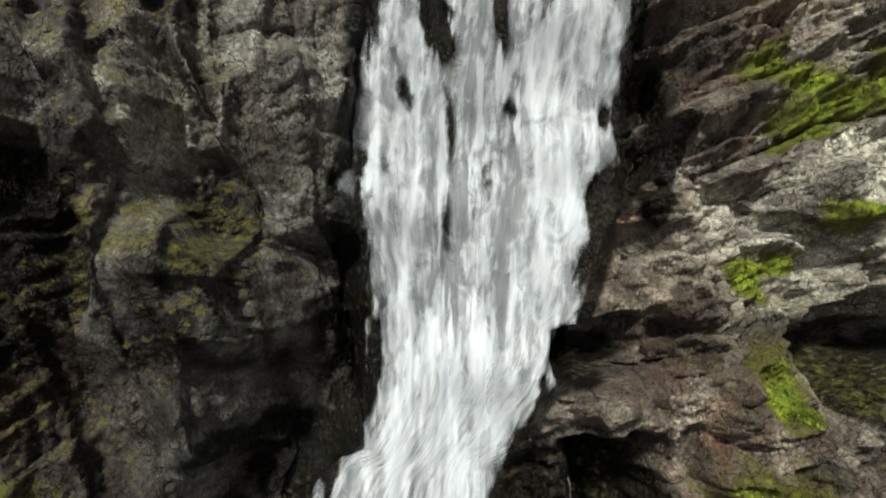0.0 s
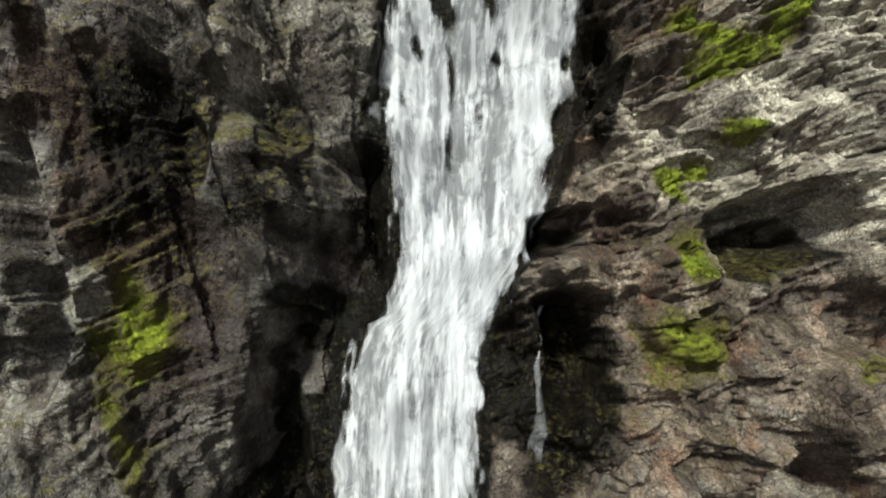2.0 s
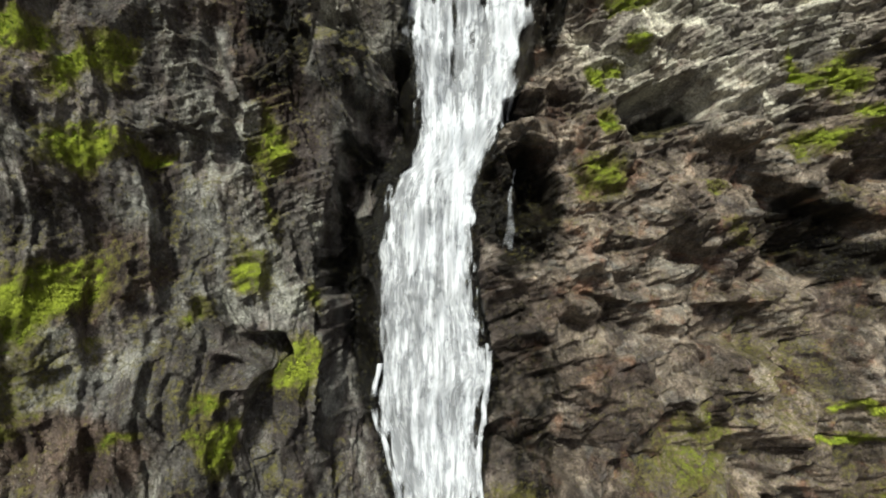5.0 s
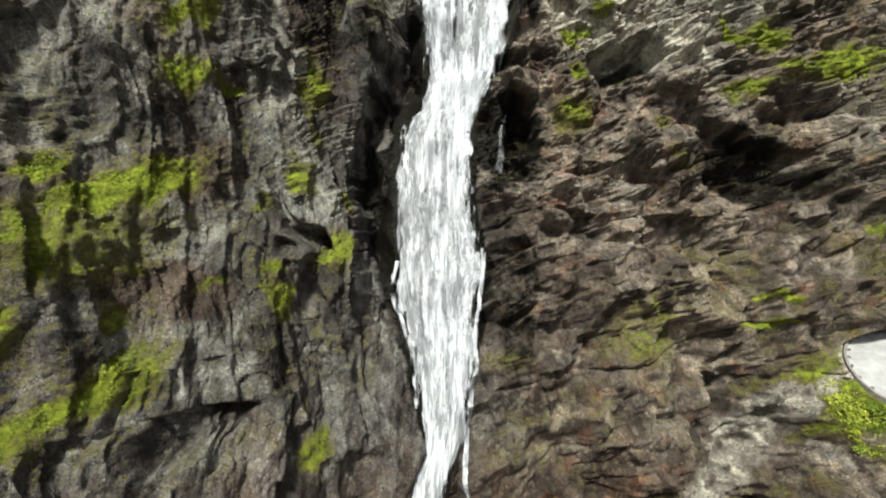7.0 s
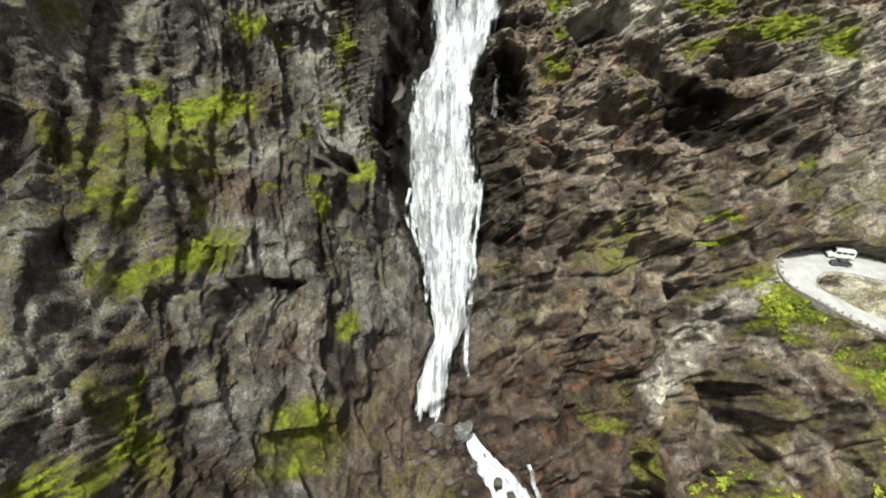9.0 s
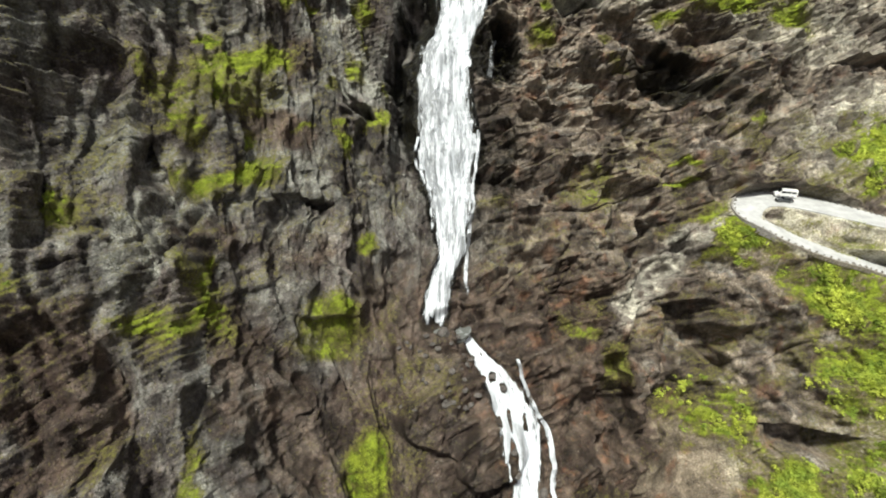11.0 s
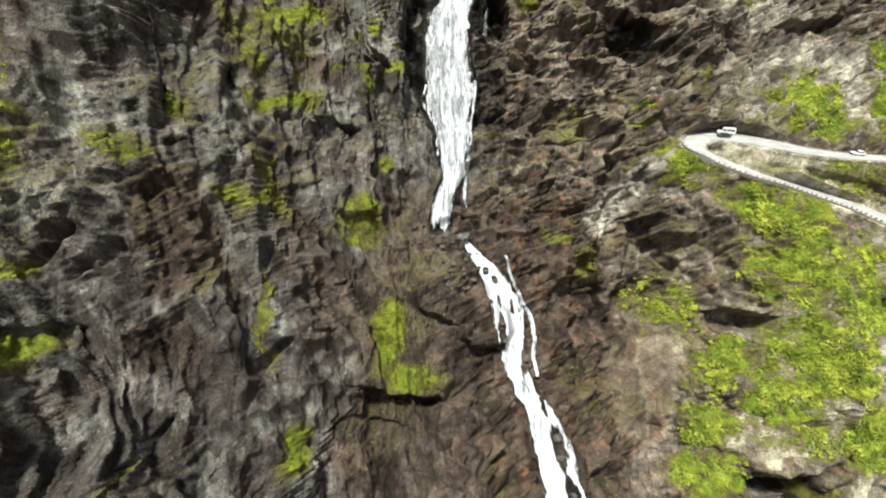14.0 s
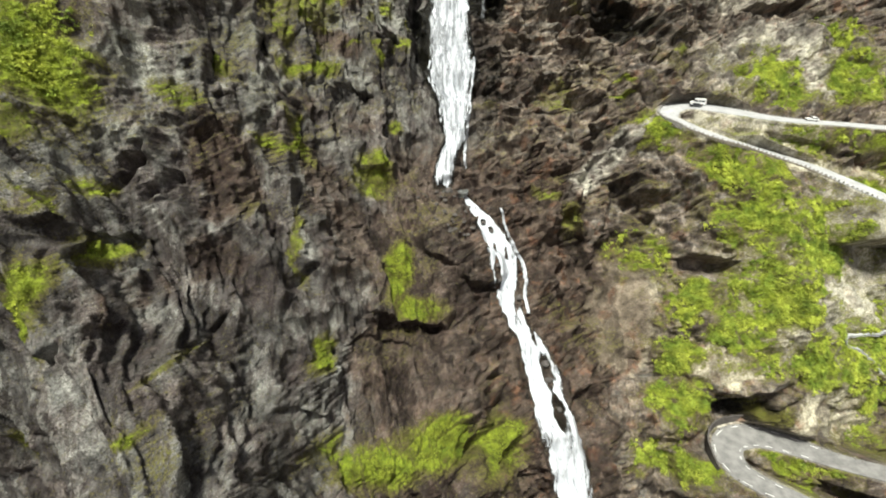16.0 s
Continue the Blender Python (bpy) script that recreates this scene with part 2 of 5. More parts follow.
def value_noise(x, y, seed):
    ix, iy = np.floor(x), np.floor(y)
    fx, fy = x - ix, y - iy
    fx, fy = fx * fx * (3 - 2 * fx), fy * fy * (3 - 2 * fy)
    a, b = hashed(ix, iy, seed), hashed(ix + 1, iy, seed)
    c, d = hashed(ix, iy + 1, seed), hashed(ix + 1, iy + 1, seed)
    return (a + (b - a) * fx + (c - a) * fy + (a - b - c + d) * fx * fy) * 2 - 1


def fbm(x, y, seed, octaves=4, gain=0.5):
    total, amp = 0.0, 1.0
    for k in range(octaves):
        total = total + amp * value_noise(x, y, seed + 17 * k)
        x, y, amp = x * 2.03 + 5.1, y * 1.97 - 3.7, amp * gain
    return total


def chunks(u, v, size, stretch, turn, seed, slope=0.9, sign=1):
    """Rock split along its joints: planes that meet in sharp edges (sign 1) or in crevices (sign -1).
    Returns their height, for a size of one, and a number from 0 to 1 for each plane."""
    c, s = math.cos(radians(turn)), math.sin(radians(turn))
    x, y = (u * c + v * s) / size, (-u * s + v * c) / (size * stretch)
    ix, iy = np.floor(x), np.floor(y)
    best, own = np.full(x.shape, 9.0), np.zeros(x.shape)
    for dx in (-1, 0, 1):
        for dy in (-1, 0, 1):
            jx, jy = ix + dx, iy + dy
            r1, r2, r3 = hashed(jx, jy, seed), hashed(jx, jy, seed + 1), hashed(jx, jy, seed + 2)
            px, py = x - jx - 0.1 - 0.8 * r1, y - jy - 0.1 - 0.8 * r2
            g1, g2 = (r1 * 7.31 + r3 * 3.7) % 1.0, (r2 * 5.77 + r3 * 9.1) % 1.0
            z = 0.9 * (r3 - 0.5) + slope * 2 * ((g1 - 0.5) * px + (g2 - 0.5) * py) + 0.6 * (px * px + py * py)
            near = z < best
            best, own = np.where(near, z, best), np.where(near, (r3 * 13.7 + r1) % 1.0, own)
    return sign * (best + 0.12), own


def smooth(x, lo, hi):
    t = np.clip((x - lo) / (hi - lo), 0, 1)
    return t * t * (3 - 2 * t)


# ---------------------------------------------------------------- the mountainside
# A sheet that leans back: u runs along the wall, v up it, and the relief stands out from it.
SLOPE = radians(53)
FOOT = np.array((0.0, -28.64, 62.12))
UP = np.array((0.0, math.cos(SLOPE), math.sin(SLOPE)))
OUT = np.array((0.0, -math.sin(SLOPE), math.cos(SLOPE)))

# Cross-section of the valley wall: u, relief at the pool's height, and how it changes up the wall (per 100 m, squared, cubed).
SECTIONS = [
    (-95, 80.7, 33.7, -35.6, 13.2),
    (-75, 67.6, -1.2, -23.9, 18.3),
    (-60, 56.7, -25.1, -12.9, 13.7),
    (-45, 36.9, -35.1, 14.2, 9.5),
    (-30, 18.3, -15.2, 18.6, -7.9),
    (-15, 7.8, -24.2, 23.1, -3.8),
    (0, 1.2, -29.3, 24.0, -3.9),
    (15, -2.2, -10.9, 19.6, -7.0),
    (35, -5.0, -8.6, 18.1, -6.4),
    (60, -12.2, -3.4, 10.7, 1.7),
    (85, -1.3, -13.9, -1.3, 12.7),
    (110, 9.0, -28.5, -15.3, 19.0),
    (150, -0.5, -16.2, -15.2, 20.1),
]
# Recesses and shelves: u, v, half-width, half-height, turn, depth (into the wall; minus: stands out).
HOLLOWS_EAST = [
    (16.5, 110, 1.4, 5, 0, 4), (68, -6, 4.5, 4, 0, 4), (58, 13, 24, 3.4, 44, 2.5), (53, 20, 5, 2.2, 44, 5),
    (41, -21, 2.6, 13, 15, 6), (37, -37, 2.8, 14, -12, 5), (40, -82, 5, 9.6, -9, 6), (1, -3, 9, 5, 0, 3),
]
# Overhangs: u, v, half-width, half-height, turn, depth; deepest under the lip at their top.
OVERHANGS = [
    (36, 92, 7, 4.2, 30, 11), (15, 79, 4.4, 7, 0, 10), (62, 71, 13, 7.5, -16, 8.5), (54, 22, 4.1, 5.5, 0, 6), (63, -4, 5.8, 9, 0, 5), (86, -32, 11, 4, 0, 8), (131, 76, 15.6, 5, 5, 8),
    (96, -79, 12, 6, 17, 11), (13, 91, 3.6, 2.4, 0, 7), (46, 56, 9, 3.5, -10, 4), (27, 58, 6, 4, 10, 4), (-25, 53, 3, 3, 0, 5), (-36, 24, 5, 4, 10, 5), (-14, -52, 15, 5, -10, 6),
    (-75, -34, 6, 3, 8, 5), (-11, 89, 4.6, 12, 0, 6), (-16, 102, 3.5, 6, 8, 2),
]
HUMPS_EAST = [
    (46, 88, 5, 3.3, 0, -4.5), (40, 74, 7, 5.6, 0, -5), (26, 84, 4, 6, 8, -3), (50, 100, 6, 4, 0, -3), (22, 62, 4, 6, -10, -3.5), (48, 46, 8, 6, 10, -3), (30, 22, 9, 7, 20, -3), (72, 2, 8, 7, -5, -5), (37, -14, 8, 8, 0, -4), (20, 95.5, 4.5, 3, -15, -2.5), (57, -16, 4, 9, 0, 3), (8, -31, 9, 7, 0, -7),
    (-3, -22, 12, 7, 0, -4.5), (86, -25, 9, 4, 0, -4), (33, 104, 6, 3, 20, -2.5), (44, 98, 7, 3, 10, -2.5), (72, 86, 12, 4, -8, -4),
]
HOLLOWS_WEST = [
    (-62, -12, 9, 13, 14, 5), (-30, 88, 1.2, 9, 6, 3), (-10, 93, 2, 7, 0, 2), (-15, 83, 2.3, 3, 0, 2), (-17, 106, 2.0, 8, 4, 5), (-23, 104, 1.2, 9, 6, 3),
    (-48, 2, 1.4, 20, 4, 3), (-56, 30, 1.4, 16, 16, 3), (-68, 26, 1.6, 16, 18, 3), (-14, -50, 14, 1.8, -10, 3),
]
RECESSES_WEST_A = [
    (-24, 54, 2.3, 1.8, -3, 4), (-29, 52, 1.3, 1.5, -5, 3), (-15, 66, 1.8, 16.6, 4, 4), (-41, 23, 1.1, 4.7, 2, 4), (-34, 27, 3.6, 1.3, 4, 3), (-17, 6, 2.4, 3.9, -5, 3), (-25, 48, 1.1, 13.4, 18, 3), (-43, 29, 0.7, 5.8, -15, 3),
    (-51, 15, 0.4, 6.9, -16, 3), (-20, 1, 3.3, 6.5, 9, 3), (-76, -13, 3.1, 1.7, 5, 3), (-43, -39, 0.8, 9.2, -8, 3), (-71, -18, 1.3, 5.1, -28, 4), (-77, -15, 1.5, 7, -28, 4), (-69, -18, 2.2, 4, 6, 3), (-40, -71, 4.8, 1.4, -26, 4),
]
RECESSES_WEST_B = [
    (-20, -55, 9.9, 1.9, -15, 4), (-73, -56, 1.3, 4.7, -19, 4), (-58, -53, 0.6, 6.4, -31, 3), (-72, -38, 1.7, 1.8, 22, 3),
]
# Edges of the falling water: v, u of its left and of its right edge.
FALL = [(135, -5, 17), (120, -6.5, 15), (114, -7.5, 14.5), (106, -7.5, 14), (98, -6.5, 11.9), (91, -5.8, 10.1), (87, -6, 7.6), (84, -7.6, 6.3), (81, -10.2, 4.7),
        (73, -11.3, 4), (62, -12.3, 4.8), (50, -12.1, 6.2), (45, -12.1, 5.4), (36, -9.2, 4.2), (29, -7.2, 3.2), (17.5, -5.8, 1), (12, -7, -1.2), (4.6, -8.7, -2.8), (-3, -9.9, -3.8)]
STREAM = [(-4, 0, 2.4), (-9, 2, 7), (-14, 4.5, 13), (-20, 7, 17), (-28, 8.6, 20.5), (-40, 11.3, 20), (-50, 15, 22.5), (-56, 17.6, 27.5), (-66, 19.5, 33),
          (-76, 21.2, 35.5), (-90, 24.5, 38.5), (-104, 28, 41.5), (-125, 33, 47), (-150, 38, 54)]


def edges(table, v):
    rows = spline(sorted(table), 1.0)
    return np.interp(v, rows[:, 0], rows[:, 1]), np.interp(v, rows[:, 0], rows[:, 2])


def spot(u, v, cu, cv, ru, rv, turn):
    c, s = math.cos(radians(turn)), math.sin(radians(turn))
    a, b = ((u - cu) * c + (v - cv) * s) / ru, (-(u - cu) * s + (v - cv) * c) / rv
    return np.sqrt(a * a + b * b)


def water_near(u, v):
    """How far a place lies from the water's bed: below 0 inside it."""
    l, r = edges(FALL, v)
    fall = np.maximum(l - u, u - r) + 40 * smooth(-v, 3, 8)
    l, r = edges(STREAM, v)
    return np.minimum(fall, np.maximum(l - u, u - r) + 40 * smooth(v, -5, 0) + 40 * smooth(-v, 148, 158))


def buttress(u, v):
    """The low buttress that stands in front of the western wall, behind a slanting gully."""
    front = -0.814 * (u + 80) - 0.581 * (v + 22)
    return (25 * smooth(front, -4, 9) + 8 * smooth(front, 3, 18)) * smooth(-v, -10, 20)


def large_form(u, v):
    cols = np.array(SECTIONS)
    w = np.clip(v, -85, 130) / 100
    total = 0.0
    for power in range(4):
        total = total + np.interp(u, cols[:, 0], cols[:, 1 + power]) * w ** power
    return total + buttress(u, v)


def lean_of(u, v):
    """Which way the broken rock stands out from the wall: across its large form."""
    hu = np.clip((large_form(u + 6, v) - large_form(u - 6, v)) / 12, -1.3, 1.3)
    hv = np.clip((large_form(u, v + 6) - large_form(u, v - 6)) / 12, -0.8, 0.8)
    n = OUT - hu[..., None] * np.array((1.0, 0, 0)) - hv[..., None] * UP
    return n / np.linalg.norm(n, axis=-1, keepdims=True)


def along(u):
    """Distance along the wall, which bends towards the valley on its western side."""
    return np.interp(u, (-400, -95, -70, -25, -8, 60, 400), (-525, -144, -112, -36, -8, 62, 410))


def middle_form(u, v):
    h = large_form(u, v)
    for cu, cv, ru, rv, turn, deep in HOLLOWS_EAST + HUMPS_EAST + HOLLOWS_WEST + RECESSES_WEST_A + RECESSES_WEST_B:
        d = spot(u, v, cu, cv, ru, rv, turn)
        h = h - deep * (1 - (smooth(d, 0.6, 1.2) if deep > 0 else smooth(d, 0.75, 1.1)))
    for cu, cv, ru, rv, turn, deep in OVERHANGS:
        c, s = math.cos(radians(turn)), math.sin(radians(turn))
        a, b = np.abs((u - cu) * c + (v - cv) * s) / ru, (-(u - cu) * s + (v - cv) * c) / rv
        h = h - deep * (1 - smooth(a, 0.5, 1.15)) * smooth(b, -1.15, 0.0) * (1 - smooth(b, 0.85, 1.02))
    # the cleft beside the fall, behind the sharp edge of the western wall
    cleft = smooth(u, -17.5 + 0.03 * (v - 70), -15.2 + 0.03 * (v - 70)) * (1 - smooth(u, -13, -7.5)) * smooth(v, 20, 45) * (1 - smooth(v, 96, 112))
    return h - 5.5 * cleft


# Roads: centre line in plan and height, and width: x, y, z, w.
UPPER_ROAD = [(165, -24, 80.2, 6.5), (150, -21.5, 81, 6.5), (138, -19.5, 81.6, 6.5), (128, -19, 82.2, 6.5), (119, -18, 82.8, 7.5), (111, -15, 83.3, 8.5),
              (104, -9.5, 83.7, 10), (97, -4.8, 84.1, 11), (90, -2.8, 84.4, 10.5), (84.5, -3, 84, 9), (80.6, -6.5, 83.2, 7.5), (80.5, -10.8, 82, 6.6),
              (85, -14.5, 80.2, 6.4), (91, -18.3, 78.2, 6.4), (98, -21.2, 76.4, 6.4), (106, -22, 74.2, 6.4), (115, -24, 71.6, 6.4), (125, -28.5, 69, 6.4),
              (131, -35, 67.2, 6.4), (136, -45, 65.8, 6.4), (141, -56, 64.5, 6.4)]
LOWER_ROAD = [(170, -117, 2, 6.4), (145, -108, -1, 6.4), (120, -96, -4, 6.6), (107, -88.5, -4.7, 8.6), (98, -84.7, -5, 9.6), (91, -85.2, -5, 9.8), (87, -87.7, -5, 9.4),
              (85, -92.5, -5, 9), (86, -97.6, -5.2, 8), (89.7, -101.6, -5.5, 7.4), (96, -105.2, -6.2, 6.6), (110, -111, -8.5, 6.4), (140, -118, -13, 6.4), (170, -122, -18, 6.4)]


def spline(points, step=0.7):
    """A smooth line through the points (Catmull-Rom)."""
    p = np.array([points[0], *points, points[-1]], float)
    line = []
    for i in range(1, len(p) - 2):
        n = max(2, int(np.linalg.norm(p[i + 1] - p[i]) / step))
        for k in range(n):
            t = k / n
            line.append(0.5 * (2 * p[i] + (p[i + 1] - p[i - 1]) * t + (2 * p[i - 1] - 5 * p[i] + 4 * p[i + 1] - p[i + 2]) * t ** 2
                               + (3 * p[i] - p[i - 1] - 3 * p[i + 1] + p[i + 2]) * t ** 3))
    line.append(p[-2])
    return np.array(line)


ROADS = {"upper": spline(UPPER_ROAD), "lower": spline(LOWER_ROAD)}


def benched(u, v, h):
    """Cuts the roads' benches into the relief. Returns the relief, how much of each place is bench, and how free each place is to be rough."""
    h, share, calm = h.copy(), np.zeros_like(h), np.zeros_like(h)
    for line in ROADS.values():
        rel = line[:, :3] - FOOT
        lu, lv, lh, half = rel[:, 0], rel @ UP, rel @ OUT, line[:, 3] / 2
        pick = (u > lu.min() - 14) & (u < lu.max() + 14) & (v > lv.min() - 9) & (v < lv.max() + 9)
        pu, pv = u[pick], v[pick]
        best, to, below = np.full(pu.shape, 1e9), np.zeros(pu.shape), np.zeros(pu.shape)
        for a, b, c, w in zip(lu, lv, lh, half):
            d = np.hypot(pu - a, (pv - b) / math.cos(SLOPE)) - w
            near = d < best
            best = np.where(near, d, best)
            to = np.where(near, c - (pv - b) * math.tan(SLOPE) - 0.35, to)
            below = np.where(near, pv < b, below)
        low = smooth(best, 0.0, 1.0) * (1 - smooth(best, 10, 16)) * below
        h[pick] = np.where(low > 0, np.minimum(h[pick], h[pick] * (1 - low) + (to - 0.3 * best) * low), h[pick])
        h[pick] = np.where(below > 0, np.maximum(h[pick], to - 0.78 * np.maximum(best, 0) - 0.03 * np.maximum(best, 0) ** 2), h[pick])      # the bank under the road
        m = 1 - smooth(best, 0.4, 2.4)
        h[pick] = h[pick] * (1 - m) + to * m
        share[pick] = np.maximum(share[pick], 1 - smooth(best, 0.0, 3.0))
        calm[pick] = np.maximum(calm[pick], np.maximum(1 - smooth(best, 1.0, 5.0), 0.7 * low))
    return h, share, 1 - calm


def bed_form(u, v):
    """The wall with its hollows and swells, before its blocks: what the water runs over."""
    h = middle_form(u + 2.0 * fbm(u / 16, v / 16, 21, 3), v + 2.0 * fbm(u / 16, v / 16, 27, 3))
    return h + 1.8 * fbm(u / 14, v / 14, 75, 3)


def strata(u, v, thick, length, dip, seed, wave=0.55):
    """Bedded rock: each bed leans out to a sharp lip and steps back to a ledge, and is broken along its length into blocks."""
    line = (v - dip * u) / thick
    line = line + wave * fbm(u / (thick * 3.5), v / (thick * 3.5), seed, 2)
    bed = np.floor(line)
    f = line - bed
    along = u / length + 3.7 * hashed(bed, bed * 0, seed + 5) + 0.35 * fbm(u / length, v / thick * 0.7, seed + 7, 2)
    block = np.floor(along)
    g = along - block
    lip = f ** 1.4 * (1 - smooth(f, 0.86, 1.0))
    cut = 1 - smooth(np.minimum(g, 1 - g), 0.0, 0.05)
    lean = (g - 0.5) * (hashed(block, bed, seed + 3) - 0.5)
    return lip + 1.2 * (hashed(block, bed, seed + 1) - 0.5) + lean - 0.12 * cut


def relief(u, v):
    """The relief of the wall, how far its broken rock stands out from that, the bench share and the tone of each plane of rock."""
    wu, wv = along(u) + 0.8 * fbm(u / 11, v / 11, 3, 2), v + 0.8 * fbm(u / 11, v / 11, 9, 2)
    west = smooth(-u, 4, 14)
    step = buttress(u, v)
    wu, wv = wu - 0.9 * step, wv - 0.65 * step        # the planes run on over the buttress's side
    hard = 0.10 + 0.90 * smooth(water_near(u, v), -0.4, 1.3)
    soil = soil_share(u, v)
    broken = 0.35 + 0.85 * smooth(fbm(u / 15, v / 15, 141, 3), -0.4, 0.6)
    rough, tone = np.zeros_like(u), np.zeros_like(u)
    some = west > 0
    a, b, c = wu[some], wv[some], broken[some]
    lean = a + np.where(b > 0, 0.20 * b, 0.62 * b)            # ribs lean back to the left, more so low down
    h1, t1 = chunks(lean, b, 8.2, 2.0, 0, 31, 0.95)
    h2, t2 = chunks(lean, b, 3.7, 1.75, 6, 33, 1.0)
    h3, t3 = chunks(a, b, 1.9, 1.3, 24, 35, 1.0)
    h4, t4 = chunks(lean, b, 0.85, 1.4, -20, 45, 1.0, -1)
    ribbed = smooth(fbm(a / 26, b / 40, 143, 2), -0.3, 0.5) * smooth(b, -40, 10)
    bedded = smooth(fbm(a / 22, b / 22, 145, 2), -0.2, 0.5)
    ribs = (5.0 * h1 + 2.7 * h2 + 1.15 * h3 + c * 0.5 * h4 + ribbed * (1.1 * (strata(b, lean, 8.5, 18, 0.0, 37, 0.12) - 0.3) + 0.45 * (strata(b, lean, 3.9, 8, 0.0, 38, 0.15) - 0.3))
            + bedded * (0.85 * (strata(a, b, 4.8, 9, 0.45, 131, 0.2) - 0.3) + 0.42 * (strata(a, b, 1.6, 6, 0.45, 133, 0.2) - 0.3)))
    high = b > 55
    ribs[high] += 0.3 * smooth(b[high], 55, 70) * chunks(a[high], b[high], 0.42, 1.3, 20, 47, 1.0)[0]
    rough[some] += west[some] * ribs
    tone[some] += west[some] * (0.8 * (t1 - 0.5) + 0.8 * (t2 - 0.5) + 0.6 * (t3 - 0.5) + 0.4 * (t4 - 0.5))
    some = west < 1
    a, b, c = wu[some], wv[some], broken[some]
    h1, t1 = chunks(a, b, 12, 0.8, -24, 51, 0.8, -1)
    h2, t2 = chunks(a, b, 5.2, 0.75, 24, 53, 0.95)
    h3, t3 = chunks(a, b, 2.3, 0.8, 18, 55, 0.95, -1)
    h4, t4 = chunks(a, b, 0.95, 0.8, 20, 57, 0.95)
    crest = smooth(b, 82, 94) * smooth(a, 16, 24)             # the pale bedded shelves beside the top of the fall
    beds = ((6.8 - 5.4 * crest) * h1 + 0.8 * crest * (strata(a, b, 2.4, 4.6, 0.26, 171) - 0.3) + (3.8 - 1.6 * crest) * h2 + 1.7 * h3 + c * 0.6 * h4 + 1.5 * (strata(a, b, 7.0, 11, 0.30, 151) - 0.3) + 0.6 * (strata(a, b, 2.9, 4.5, 0.36, 153) - 0.3) + c * 0.25 * (strata(a, b, 1.1, 2.2, 0.30, 163) - 0.3))
    high = b > 55
    beds[high] += 0.32 * smooth(b[high], 55, 70) * chunks(a[high], b[high], 0.45, 0.8, 20, 59, 1.0)[0]
    rough[some] += (1 - west[some]) * beds
    tone[some] += (1 - west[some]) * (0.5 * (t1 - 0.5) + 0.8 * (t2 - 0.5) + 0.7 * (t3 - 0.5) + 0.5 * (t4 - 0.5))
    rough = rough + 0.16 * broken * fbm(u / 1.3, v / 1.3, 77, 3)
    h, share, calm = benched(u, v, bed_form(u, v))
    return h, rough * hard * calm * (1 - 0.82 * np.maximum(soil, loose_share(u, v))), share, tone


# Green places: u, v, half-width, half-height, turn.
MEADOWS = [
    (-95, 9, 12, 16, 0), (-116, -10, 16, 30, 0), (-114, -48, 7, 13, 0),
]
MEADOWS_EAST_A = [
    (67, -24, 9.9, 7.7, -4), (79, -42, 5.7, 9.1, -1), (76, -60, 7.4, 8.9, 2), (76, -79, 10.1, 8.6, 3), (69, -94, 9.8, 6.3, 3), (125, 44, 12.5, 12.4, 3), (158, 45, 11.5, 11.7, 0), (158, 67, 13.7, 5.4, 0),
    (130, 16, 19, 4.3, -4), (101, 6, 13.6, 8, -18), (100, -14, 12.6, 10.1, -4), (118, -22, 15.1, 14, 3), (102, -42, 14.4, 11, 0), (122, -64, 17.6, 10.4, -2), (94, -57, 8.3, 10.2, 2), (142, -75, 7.6, 15, -4),
    (106, -93, 11.9, 2.9, -20), (73, 21, 8.5, 6.5, -8), (157, 10, 8.3, 7.1, 0),
]
MEADOWS_EAST_B = [
    (150, -60, 20, 16, 0), (150, -8, 12, 8, 0),
]
# Moss on ledges: as above, and how thick it lies.
MOSS_WEST_A = [
    (-47, 88, 3.4, 2.7, 33, 1), (-41, 86, 5.5, 1.8, 54, 1), (-41, 76, 3.2, 2.2, 36, 1), (-36, 78, 2.6, 1.1, 18, 0.9), (-45, 60, 4, 2.2, 32, 1), (-24, 83, 1.7, 4.4, 17, 0.8), (-27, 65, 2.3, 4, 6, 0.8), (-23, 52, 2.7, 2.8, 8, 0.8),
    (-27, 42, 1.4, 3.3, -12, 1), (-19, 61, 1.5, 2.4, 2, 0.7), (-44, 47, 1.4, 0.8, 7, 0.7), (-36, 45, 2.6, 0.7, 20, 0.8), (-29, 48, 2, 1.1, 5, 0.6), (-24, 75, 1.1, 4.3, 12, 0.6), (-31, 58, 1.5, 1.8, 0, 0.6), (-39, 56, 1, 1.1, -1, 0.6),
]
MOSS_WEST_B = [
    (-47, 58, 9, 3, 48, 1), (-52, 47, 5.4, 4.5, 51, 0.7), (-45, 30, 4.7, 2.9, 28, 1), (-54, 59, 3, 2.1, 70, 0.9), (-40, 77, 3, 2.2, 19, 0.8), (-24, 83, 2.2, 3.5, 26, 0.7), (-51, 25, 2.6, 2.7, 41, 0.8), (-48, 10, 1.7, 2.1, -11, 1),
    (-48, 1, 1.4, 5.4, -18, 1), (-28, 1, 5, 4.1, -28, 0.9), (-29, -7, 6, 2.8, -10, 0.7), (-52, -1, 2.5, 1.2, -21, 0.8), (-46, 39, 1.9, 2.1, 16, 0.8), (-54, 38, 2.2, 3.4, 19, 0.6), (-61, 46, 1.9, 3.4, 30, 0.6), (-22, 19, 1.8, 3.4, -1, 0.7),
]
